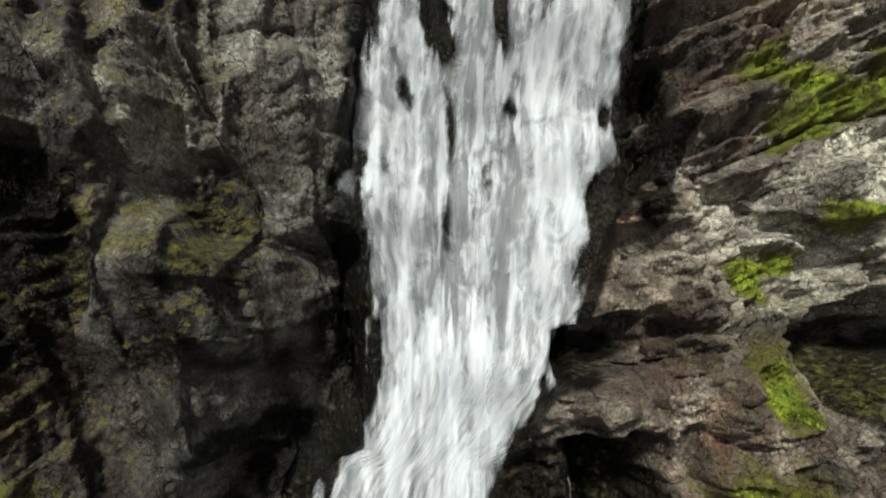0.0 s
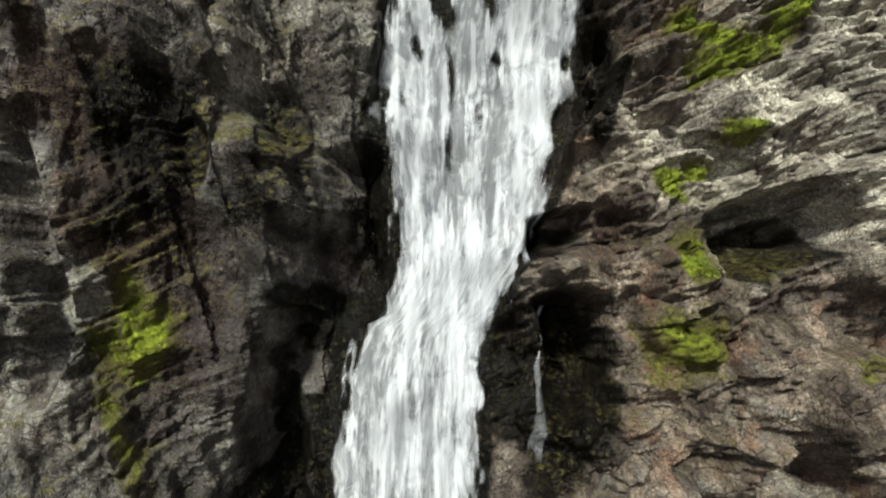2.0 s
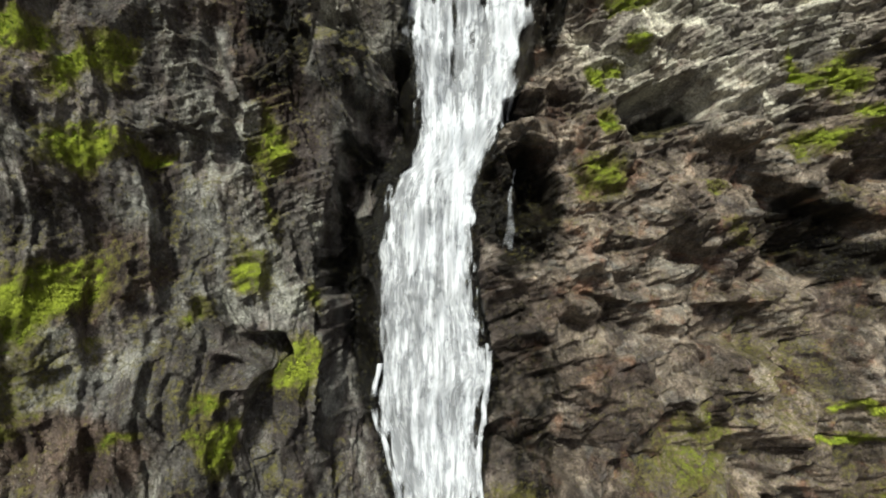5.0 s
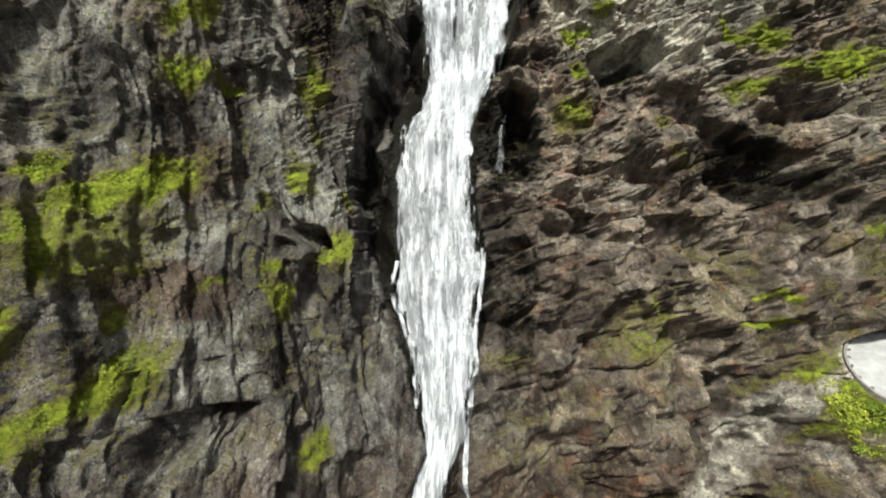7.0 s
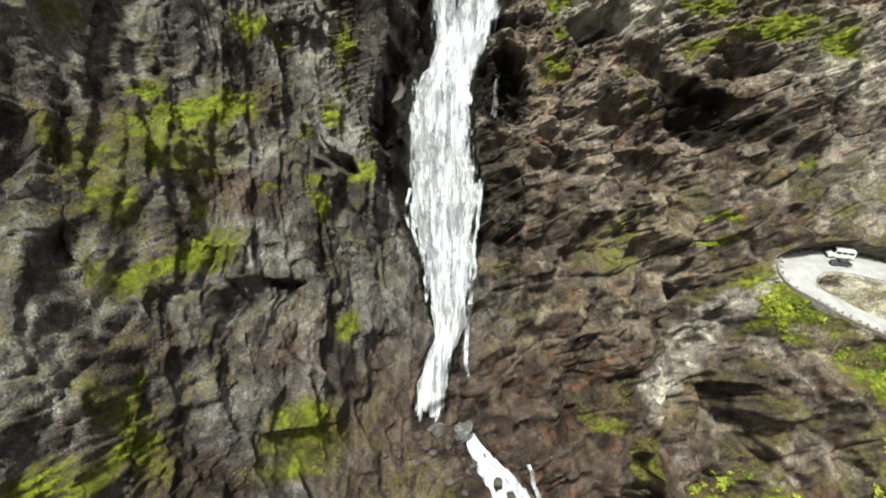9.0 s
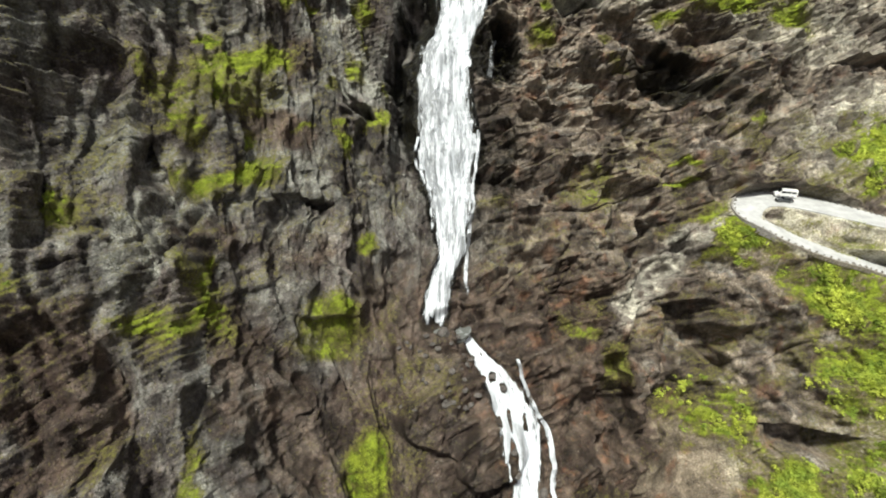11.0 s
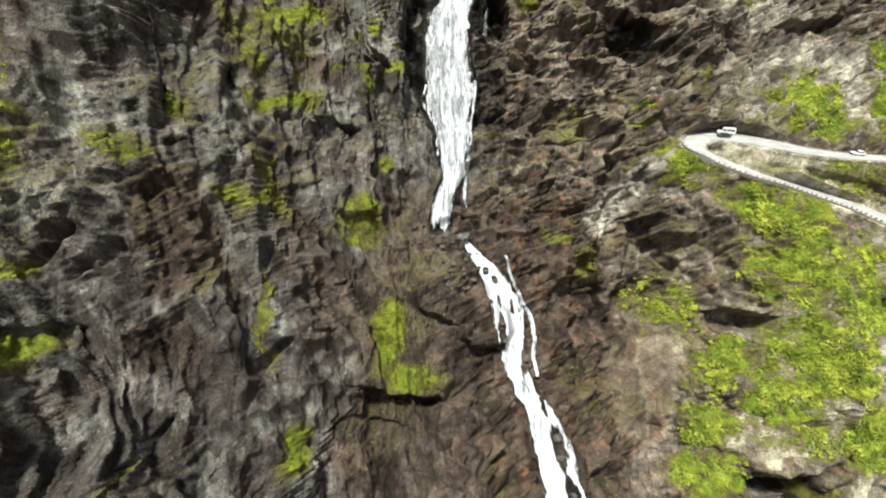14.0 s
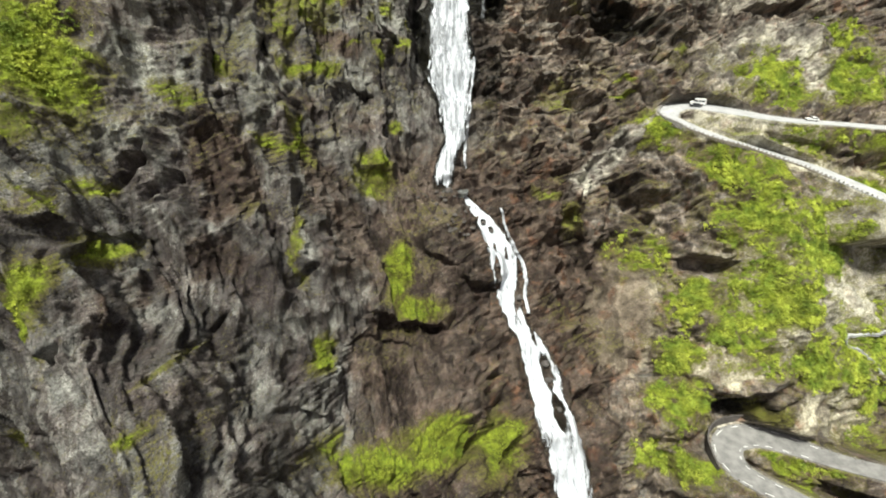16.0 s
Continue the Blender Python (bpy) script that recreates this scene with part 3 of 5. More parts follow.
MOSS_WEST_C = [
    (-26, 65, 2.7, 3.8, 21, 0.7), (-21, 52, 2.5, 4.1, 15, 0.7), (-28, 43, 1.4, 2.8, 11, 0.8), (-62, 67, 2.8, 1.7, 51, 0.6), (-54, 27, 1.5, 3.3, 7, 0.6), (-90, 5, 7.1, 12.7, 21, 1), (-78, -48, 3.6, 9.5, 0, 1), (-76, -34, 2.9, 3.3, 63, 1),
    (-82, -27, 0.9, 4.8, 48, 0.9), (-48, 4, 1.8, 8.2, 30, 0.8), (-43, -30, 1.3, 10.8, 13, 0.6), (-37, -58, 2.7, 4.7, -7, 1), (-20, -86, 10.4, 5, -2, 1), (-6, -81, 11.3, 5.4, 0, 1), (11, -84, 8.3, 7.4, -11, 0.8), (-20, -34, 3.8, 9.8, -8, 0.9),
]
MOSS_WEST_D = [
    (-13, -45, 10.5, 3.1, -10, 0.7), (-46, 30, 7.3, 2.6, 40, 0.7), (-63, 18, 3.7, 3.4, 34, 0.8), (-70, 5, 4.1, 4.4, 22, 0.6), (-28, -2, 6.1, 5.6, 12, 0.7), (-53, 0, 3.5, 2.4, 29, 0.6), (-58, -69, 2.2, 1.8, -8, 0.7), (-100, -78, 5, 5, 0, 0.6),
    (-80, -21, 2.2, 2.1, 50, 0.8), (-34, -80, 4.6, 3.4, -17, 0.7), (-58, -57, 0.8, 3.9, -14, 0.6), (-50, 49, 10.6, 5.5, 36, 0.6), (-90, -10, 2, 4.7, 65, 0.9),
]
MOSS_EAST_HIGH = [
    (26, 90, 2.3, 2.8, 2, 0.7), (24, 80, 4, 3.9, 1, 0.8), (65, 98, 4.8, 3.3, 0, 1), (63, 87, 4, 3, 0, 0.9), (71, 92, 2.9, 1.7, 0, 1), (66, 43, 4, 1.1, 2, 1), (64, 38, 4.3, 0.8, 3, 1), (38, 42, 3.5, 1.9, -3, 0.4),
    (45, 71, 4.2, 1.7, 1, 0.4), (42, 78, 3.1, 1.5, 2, 0.5),
]
MOSS_EAST_LOW = [
    (62, 87, 4.3, 2.5, 0, 0.9), (82, 93, 14, 3.1, 18, 1), (104, 92, 8, 6.7, 9, 1), (89, 58, 3.8, 2.4, 1, 0.7), (74, 25, 4.7, 6.8, -1, 0.8), (40, 36, 9.1, 5, 2, 0.32), (31, -3, 5.4, 1.8, -30, 0.6), (41, -13, 4.4, 5.8, -5, 0.5),
    (9, 31, 5.3, 2.7, -1, 0.3),
]
TUFTS_EAST = [
    (33, 113, 4.7, 2.2, 20), (37, 116, 2.6, 1.2, 20), (30, 109, 3.4, 0.8, 8), (28, 114, 4, 2.2, 15), (30.5, 111, 4, 1.8, 15), (24, 98, 1.6, 1.8, 0),
    (58, 98, 4, 2.4, 0), (30, 102, 2, 1.2, 0), (27, 99, 2.1, 1, 0), (25, 88, 1.7, 2.3, 0), (42, 120, 4, 1.6, 15), (153, 13, 10, 3.4, 0),
]


def kept(make):
    """Remembers what make gave for the same arrays."""
    store = {}

    def give(u, v):
        if (id(u), id(v)) not in store:
            store[id(u), id(v)] = (make(u, v), u, v)
        return store[id(u), id(v)][0]
    return give


@kept
def torn(u, v):
    """Ragged edges for patches: the place shifted by noise."""
    return u + 4.0 * fbm(u / 6, v / 6, 101, 4, 0.6), v + 4.0 * fbm(u / 6, v / 6, 107, 4, 0.6)


# Bare rock standing out of the grass: u, v, half-width, half-height, turn.
BARE = [
    (80, 1, 9.4, 12.1, -7), (86, -29, 9, 7, -3), (97, -80, 10.8, 5.6, 5), (58, 13, 24, 5, 44),
]


def bare_share(u, v):
    s = np.zeros_like(u)
    for row in BARE:
        s = np.maximum(s, 1 - smooth(spot(u, v, *row), 0.6, 1.15))
    return s


@kept
def soil_share(u, v):
    bare = bare_share(u, v)
    s = np.zeros_like(u)
    u, v = torn(u, v)
    for row in MEADOWS + MEADOWS_EAST_A + MEADOWS_EAST_B:
        s = np.maximum(s, 1 - smooth(spot(u, v, *row), 0.25, 1.55))
    s = s * (0.35 + 0.65 * smooth(fbm(u / 6, v / 6, 111, 4, 0.65), -0.65, 0.0))
    return s * (1 - 0.9 * bare)


# Loose ground: scree fans and thin soil, u, v, half-width, half-height, turn, share.
LOOSE = [
    (136, -29, 12.2, 15.7, 2, 0.9), (58, -48, 12, 22.1, -9, 0.95), (134, 5, 26.1, 5.2, -10, 0.8), (88, -65, 8.7, 7.5, 3, 0.8), (125, -81, 24.4, 11.2, -6, 0.7), (115, -36, 30, 34, 0, 0.6), (104, 19, 30, 8, -8, 0.8), (138, 48, 34, 20, 0, 0.5),
    (-6, -13, 11, 6, 0, 0.5),
]


@kept
def loose_share(u, v):
    bare = bare_share(u, v)
    s = np.zeros_like(u)
    u, v = torn(u, v)
    for cu, cv, ru, rv, turn, full in LOOSE:
        s = np.maximum(s, full * (1 - smooth(spot(u, v, cu, cv, ru, rv, turn), 0.7, 1.2)))
    return s * (1 - 0.9 * bare)


# Grey lichen-covered slabs and bare dark plum rock: u, v, half-width, half-height, turn, share.
SLABS_A = [
    (-34, 88, 4.1, 9.2, 8, 1), (-20, 65, 2.5, 18, 8, 1), (-29, 58, 2.4, 8.6, -16, 0.8), (-46, 78, 1.7, 2.2, 15, 0.8), (-42, 59, 2.2, 3.7, 1, 0.7), (-29, 42, 2.4, 4.7, 15, 0.8), (-22, 72, 4.5, 19.7, 23, 1), (-56, 16, 2.3, 11.6, -17, 0.8),
    (-53, 14, 1.8, 13.9, -21, 0.8), (-60, 63, 4.5, 6.2, -4, 0.7), (-36, 8, 2.2, 10.7, -16, 0.6), (-33, 41, 2.8, 12.3, -11, 0.7), (-76, 12, 4.2, 6.8, 23, 0.9), (-77, -8, 4.7, 5.2, -21, 0.8), (-69, 9, 3.1, 9.7, 20, 0.6), (-44, -18, 2.4, 16.9, 8, 0.7),
]
SLABS_B = [
    (-36, 7, 3.8, 19.6, 7, 0.6), (-48, -67, 5.8, 4.2, -48, 0.6), (-78, -62, 7, 8, 5, 0.45),
]
PLUM = [
    (-39, 64, 5.6, 5.7, 30, 0.8), (-40, 45, 4.8, 4.6, 21, 0.7), (-26, 97, 4.5, 9, 10, 0.95), (-48, 15, 4.8, 5, -5, 0.7), (-35, 16, 5.6, 6.9, -3, 0.6), (-42, 44, 7.6, 6.3, 35, 0.6), (-61, -11, 7.9, 14.4, 12, 1), (-59, -33, 6.9, 8.4, -2, 0.7),
    (-9, -24, 11.6, 11.8, 4, 0.9), (-13, -61, 18.1, 9.9, -16, 0.9), (-37, -18, 7.1, 20.6, 18, 0.7), (-69, -44, 3, 6.9, 8, 0.6), (39, -19, 9.3, 12.9, 3, 0.5),
]

# Rock that spray keeps wet beside the fall, and recesses with their shade painted in.
WET_AND_SHADE = [
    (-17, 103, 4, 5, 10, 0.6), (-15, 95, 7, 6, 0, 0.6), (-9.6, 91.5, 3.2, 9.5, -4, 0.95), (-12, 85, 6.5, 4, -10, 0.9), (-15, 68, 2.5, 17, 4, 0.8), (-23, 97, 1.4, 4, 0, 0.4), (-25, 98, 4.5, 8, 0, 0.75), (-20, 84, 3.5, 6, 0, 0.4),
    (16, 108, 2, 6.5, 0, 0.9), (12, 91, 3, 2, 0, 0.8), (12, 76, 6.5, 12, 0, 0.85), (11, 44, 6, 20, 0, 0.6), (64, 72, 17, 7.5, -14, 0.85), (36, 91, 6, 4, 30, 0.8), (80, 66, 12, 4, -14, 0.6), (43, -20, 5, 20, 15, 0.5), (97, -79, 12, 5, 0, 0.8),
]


def patches(u, v, rows, lo=0.6, hi=1.3):
    """Shares of patches with ragged edges."""
    s = np.zeros_like(u)
    tu, tv = torn(u, v)
    u, v = u + 0.5 * (tu - u), v + 0.5 * (tv - v)
    for *row, full in rows:
        s = np.maximum(s, full * (1 - smooth(spot(u, v, *row), lo, hi)))
    return s


def green_share(u, v):
    s = 0.95 * soil_share(u, v)
    tu, tv = torn(u, v)
    u, v = u + 0.35 * (tu - u), v + 0.35 * (tv - v)
    for *row, full in MOSS_WEST_A + MOSS_WEST_B + MOSS_WEST_C + MOSS_WEST_D + MOSS_EAST_HIGH + MOSS_EAST_LOW + [(*row, 1.0) for row in TUFTS_EAST]:
        s = np.maximum(s, full * (1 - smooth(spot(u, v, *row), 0.35, 1.5)))
    return s


def stepped(*stretches):
    """Grid lines along stretches of (start, end, spacing)."""
    return np.concatenate([np.linspace(a, b, max(2, int(abs(b - a) / d)), endpoint=False) for a, b, d in stretches])


GRID_U = stepped((-2200, -500, 170), (-500, -170, 22), (-170, -118, 2.2), (-118, -48, 0.34), (-48, -30, 0.2), (-30, 40, 0.165), (40, 52, 0.2), (52, 165, 0.42), (165, 200, 2.0), (200, 520, 22), (520, 2400, 170))
GRID_V = stepped((-1900, -320, 120), (-320, -140, 9), (-140, -112, 1.4), (-112, 30, 0.36), (30, 60, 0.22), (60, 122, 0.165), (122, 140, 1.0), (140, 330, 9), (330, 1500, 120))


def place(u, v, h, rough=None):
    """The sheet's places in the world; past its foot it levels out into the valley floor and past its top into the high ground."""
    low, high = np.minimum(v + 150, 0), np.maximum(v - 150, 0)
    core = np.clip(v, -150, 150)
    fade = 1 - smooth(np.abs(v), 128, 260)
    h = h * (0.15 + 0.85 * fade)
    p = FOOT + u[..., None] * np.array((1.0, 0, 0)) + core[..., None] * UP + h[..., None] * OUT
    if rough is not None:
        p += (rough * (0.15 + 0.85 * fade))[..., None] * lean_of(u, v)
    p[..., 1] += low * 0.98 + high * 0.96
    p[..., 2] += low * 0.12 + high * 0.22
    return p


def mesh_from_grid(name, places, keep, attributes, material):
    """A mesh of the grid's quads that keep marks, with a value for each corner under each attribute's name."""
    nv, nu = places.shape[:2]
    index = np.arange(nv * nu).reshape(nv, nu)
    quads = np.stack([index[:-1, :-1], index[:-1, 1:], index[1:, 1:], index[1:, :-1]], -1)[keep]
    used = np.unique(quads)
    remap = np.zeros(nv * nu, np.int32)
    remap[used] = np.arange(len(used), dtype=np.int32)
    quads = remap[quads.reshape(-1, 4)]
    me = bpy.data.meshes.new(name)
    me.vertices.add(len(used))
    me.vertices.foreach_set("co", places.reshape(-1, 3)[used].astype(np.float32).ravel())
    me.loops.add(quads.size)
    me.loops.foreach_set("vertex_index", quads.ravel().astype(np.int32))
    me.polygons.add(len(quads))
    me.polygons.foreach_set("loop_start", np.arange(0, quads.size, 4, dtype=np.int32))
    me.update(calc_edges=True)
    for key, values in attributes.items():
        a = me.attributes.new(key, "FLOAT", "POINT")
        a.data.foreach_set("value", values.reshape(-1)[used].astype(np.float32))
    me.materials.append(material)
    return new(name, me), used, quads


gu, gv = np.meshgrid(GRID_U, GRID_V)
gh, grough, bench, gtone = relief(gu, gv)
ground = place(gu, gv, gh, grough)
near_water = water_near(gu, gv)
grain = fbm(gu / 5, gv / 5, 81, 4)
e1, e2 = np.gradient(ground, axis=1), np.gradient(ground, axis=0)
facing = np.cross(e1, e2)
drawn = np.linalg.norm(facing, axis=2) / (np.gradient(GRID_U)[None, :] * np.gradient(GRID_V)[:, None])
sheer = smooth(drawn, 2.2, 4.5)                         # broken faces that stand across the wall
facing /= np.linalg.norm(facing, axis=2, keepdims=True) + 1e-9
level = facing[..., 2]                                  # 1 on flat ground, 0 on an upright face
ledge = smooth(level, 0.35, 0.8)
chute = 1 - smooth(spot(gu + 1.5 * grain, gv - 1.5 * grain, 58, 13, 24, 2.6 + 0.07 * np.clip(76 - gu, 0, 36), 44), 0.7, 1.25)
ATTR = {
    "tone": gtone * (1 - 0.5 * sheer) * (1 - 0.7 * loose_share(gu, gv)),
    "green": np.clip(green_share(gu, gv) * (0.82 + 0.35 * ledge) * (1 - 0.3 * sheer) * (1 - smooth(bench, 0.6, 1.0)), 0, 1)
             + 0.26 * ledge * smooth(fbm(gu / 18, gv / 18, 91, 3) + 0.35 * grain, -0.5, 0.6) * smooth(near_water, 3, 8) + 0.22 * smooth(gu, 58, 80) * smooth(grain, -0.3, 0.6) * (gv < 60) - chute,
    # wet margins of the water, plus painted shade under overhangs and on the left wall
    "wet_shade": np.clip(patches(gu, gv, WET_AND_SHADE) + (1 - smooth(near_water, 0.2, 1.6 + 1.8 * (gu < 0) * smooth(gv, 20, 40))) * (0.55 + 0.35 * smooth(gv, -5, 20)), 0, 1),
    "pale": np.clip(0.3 * (1 - smooth(spot(gu, gv, -13, 110, 5, 9, 0), 0.6, 1.2)) + 0.5 * (1 - smooth(spot(gu, gv, 108, 90, 36, 15, 0), 0.5, 1.2)) + 0.95 * (1 - smooth(spot(gu, gv, 46, 105, 28, 18, 10), 0.6, 1.15)) + 0.7 * (1 - smooth(spot(gu, gv, -19.9, 108, 1.6, 9, 2), 0.6, 1.2)) + 0.6 * smooth(bench, 0.3, 0.9)
                    + 1.0 * chute + 0.5 * (1 - smooth(spot(gu, gv, 104, 20, 26, 9, -10), 0.5, 1.2)) + 0.75 * (1 - smooth(spot(gu, gv, 130, -40, 34, 40, 0), 0.4, 1.2)) + 0.7 * (1 - smooth(spot(gu, gv, 132, 52, 40, 22, 0), 0.5, 1.2)), 0, 1),
    "warm": np.clip(smooth(gu, -2, 14) * 0.9, 0, 1),
    "earth": loose_share(gu, gv),
    "lush": np.clip(smooth(gu, 20, 60) + smooth(-gu, 66, 86) + smooth(gv, 90, 100) * (gu > 0), 0, 1),
    "slab": patches(gu, gv, SLABS_A + SLABS_B) * (1 - sheer),
    "brown": np.clip(patches(gu, gv, PLUM) + 0.5 * smooth(fbm(gu / 22, gv / 22, 171, 3), 0.1, 0.6) * (gu < 0) + 0.85 * smooth(-gv, -32, -4) * (1 - smooth(gu, 44, 58)) * smooth(gu, -40, -20) + 1.0 * (1 - smooth(spot(gu, gv, 57, -46, 14, 28, -4), 0.7, 1.2)), 0, 1),
}
cu_, cv_ = (GRID_U[:-1] + GRID_U[1:]) / 2, (GRID_V[:-1] + GRID_V[1:]) / 2
qu, qv = np.meshgrid(cu_, cv_)
inside = (np.abs(qv) < 125) & (qu > -125) & (qu < 175)
parts_of_land = {
    "cliff_west": (inside & (qu <= -2), "dark grey and plum rock wall with vertical ribs and mossy ledges"),
    "cliff_east": (inside & (qu > -2) & ((qu < 62) | (qv > 34)), "brown bedded rock wall with overhangs, wet beside the waterfall"),
    "slope_east": (inside & (qu >= 62) & (qv <= 34), "grassy rocky mountainside below the hairpin road"),
    "ground": (~inside, "valley floor and mountainside all around"),
}
for name, (keep, label) in parts_of_land.items():
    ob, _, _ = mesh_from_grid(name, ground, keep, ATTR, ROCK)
    tagged(ob, label, "mountainside", "", "structure")


# ---------------------------------------------------------------- water
def part(name, bm, material, parent, label=""):
    me = bpy.data.meshes.new(name)
    bm.to_mesh(me)
    bm.free()
    if material is not None:
        me.materials.append(material)
    ob = new(name, me)
    ob.parent = parent
    return tagged(ob, label)


def thing(name, label, category, at=(0, 0, 0), group=""):
    ob = new(name)
    ob.location = at
    return tagged(ob, label, category, group)


def water_sheet(name, parent, table, cover, material, step=0.35, across=40, top=None, low=None, body=None, label="", seed=5, bulge=0.5, broken=False):
    """A sheet of falling water that follows the wall. cover: metres that it stands off the rock."""
    lo, hi = min(r[0] for r in table) if low is None else low, max(r[0] for r in table) if top is None else top
    vs = np.arange(lo, hi, step)
    s = np.linspace(0, 1, across)
    vv, ss = np.meshgrid(vs, s, indexing="ij")
    l, r = edges(table, vv)
    wide = float(np.mean(r - l))                     # streaks draw together where the fall narrows
    wob = 0.35 * fbm(vv / 3, vv * 0 + 1.5, seed, 3)
    uu = l + (r - l) * ss + wob * (np.abs(ss - 0.5) * 2)
    rock = sum(relief(uu, vv)[:2]) if broken else bed_form(uu, vv)
    if broken:                                       # a thin strand leaps from lip to lip
        rock = np.maximum(rock, np.array([np.convolve(np.pad(c, 6, "edge"), np.ones(13) / 13, "valid") for c in rock.T]).T)
    arch = np.sqrt(np.clip(1 - (2 * ss - 1) ** 2, 0, 1))
    hh = rock + cover * (0.35 + 0.65 * arch) + bulge * fbm(uu / 1.3, vv / 9, seed + 3, 4)
    edge = 1 - np.abs(2 * ss - 1)
    full = smooth(edge + 0.12 * fbm(uu / 0.8, vv / 3, seed + 13, 3), -0.02, 0.24)
    if body is not None:
        full = full * body(uu, vv, ss)
    full = full * smooth(vv + 1.8 * fbm(uu / 1.2, vv / 3, seed + 9, 3), lo + 0.5, lo + 4.5)
    ob, used, quads = mesh_from_grid(name, place(uu, vv, hh), np.ones((len(vs) - 1, across - 1), bool), {"body": full}, material)
    me = ob.data
    uvl = me.uv_layers.new(name="flow")
    idx = quads.ravel()
    flat = np.stack([((ss - 0.5) * wide).reshape(-1)[used][idx], (vv.reshape(-1))[used][idx]], -1)
    uvl.data.foreach_set("uv", flat.astype(np.float32).ravel())
    me.polygons.foreach_set("use_smooth", np.ones(len(me.polygons), bool))
    ob.parent = parent
    return tagged(ob, label)


def fall_gaps(u, v):
    """Bare rock between the braided arms of the fall."""
    wu = u + 0.5 * fbm(u / 2, v / 3, 83, 3)
    total = 0.0
    for cu, cv, ru, rv, turn in ((-0.7, 121.5, 1.5, 4.2, 14), (4.8, 121, 0.7, 4.5, 0), (8.2, 121.5, 0.9, 4, -10), (0.6, 112, 0.55, 4.5, 3), (-4.9, 107.3, 0.45, 1.3, 20), (-3.2, 114, 0.35, 3, 5),
                                 (0.2, 103, 0.5, 2.8, 8), (3.7, 107, 0.4, 2.5, -6), (5.9, 112, 0.4, 2.2, 0), (12.4, 102.6, 1.1, 4.2, 0)):
        total = np.maximum(total, 1 - smooth(spot(wu, v, cu, cv, ru, rv, turn), 0.15, 1.5))
    return total


def fall_body(u, v, s):
    """Where the fall is thick: two arms at the top with a thin veil between them, one body lower down."""
    split = smooth(v, 92, 104)
    gap = 1 - smooth(np.abs(u - (2.2 + 0.05 * (v - 105))), 1.5, 5.5)
    b = 1.06 - 0.42 * split * gap - 0.3 * smooth(v, 112, 119) * gap
    b = b - 0.75 * (1 - smooth(spot(u, v, 12.6, 102.3, 1.4, 3.8, 0), 0.5, 1.2)) - 0.6 * (1 - smooth(spot(u, v, -7.5, 79, 3, 4, 0), 0.4, 1.2))
    b = b - 0.28 * smooth(-u + 0.0 * v, 4, 9) * (1 - smooth(v, 70, 84)) * smooth(v, 34, 44)
    b = b - (0.45 + 0.45 * smooth(v, 115, 119)) * fall_gaps(u, v)
    lace = (1 - smooth(np.abs(u - 3.2), 2.2, 5.5)) * smooth(v, 88, 98) + 0.45 * smooth(-u, 3.5, 6) * (1 - smooth(v, 70, 84)) + 0.25
    b = b + lace * (0.75 * fbm(u / 0.8, v / 5.5, 19, 3, 0.6) - 0.06)
    b = b - 0.14 * (1 - smooth(v, 50, 72)) * (1 - 0.8 * smooth(-v, -22, -8)) + 0.28 * smooth(-v, -18, -6)
    return b * (0.98 + 0.22 * fbm(u / 2.5, v / 7, 15, 3))


waterfall = thing("waterfall", "tall white waterfall pouring down a wet rock wall", "waterfall")
water_sheet("main_fall", waterfall, FALL, 1.5, WATER, 0.25, 110, body=fall_body)
water_sheet("veil", waterfall, [(v, l - 0.8, r + 0.7) for v, l, r in FALL], 0.9, VEIL, 0.3, 90, body=lambda u, v, s: 1 - (0.4 + 0.5 * smooth(v, 115, 119)) * fall_gaps(u, v), label="thin spray at the edges of the fall", seed=25, bulge=0.35)
RIGHT_STRAND = [(54, 5.6, 6.7), (45, 4.8, 5.9), (36, 3.7, 4.8), (28, 3.1, 4.3), (20.6, 2.1, 3.3), (12, 1.3, 2.5), (3, 2.0, 3.2)]
water_sheet("side_strand", waterfall, RIGHT_STRAND, 0.8, WATER, 0.3, 8, broken=True, body=lambda u, v, s: 0.95 + 0.3 * fbm(u, v / 4, 61, 2), seed=33, bulge=0.2)
LEFT_STRAND = [(51, -11.9, -10.9), (44, -12.6, -11.4), (38, -10.3, -9.1), (31.7, -8.3, -7.1), (22, -7.3, -6.2)]
water_sheet("side_strand", waterfall, LEFT_STRAND, 1.6, WATER, 0.3, 8, body=lambda u, v, s: 0.85 + 0.4 * fbm(u, v / 3, 67, 2), seed=35, bulge=0.2)
trickle = thing("trickle", "thin side trickle falling from a ledge beside the waterfall", "waterfall")
water_sheet("strand", trickle, [(85, 11.4, 12.0), (80, 10.0, 10.8), (74, 8.7, 10.3), (65, 7.6, 9.9)], 0.8, VEIL, 0.25, 8, broken=True, body=lambda u, v, s: 1.02 - 0.18 * (v < 79), seed=37, bulge=0.2)


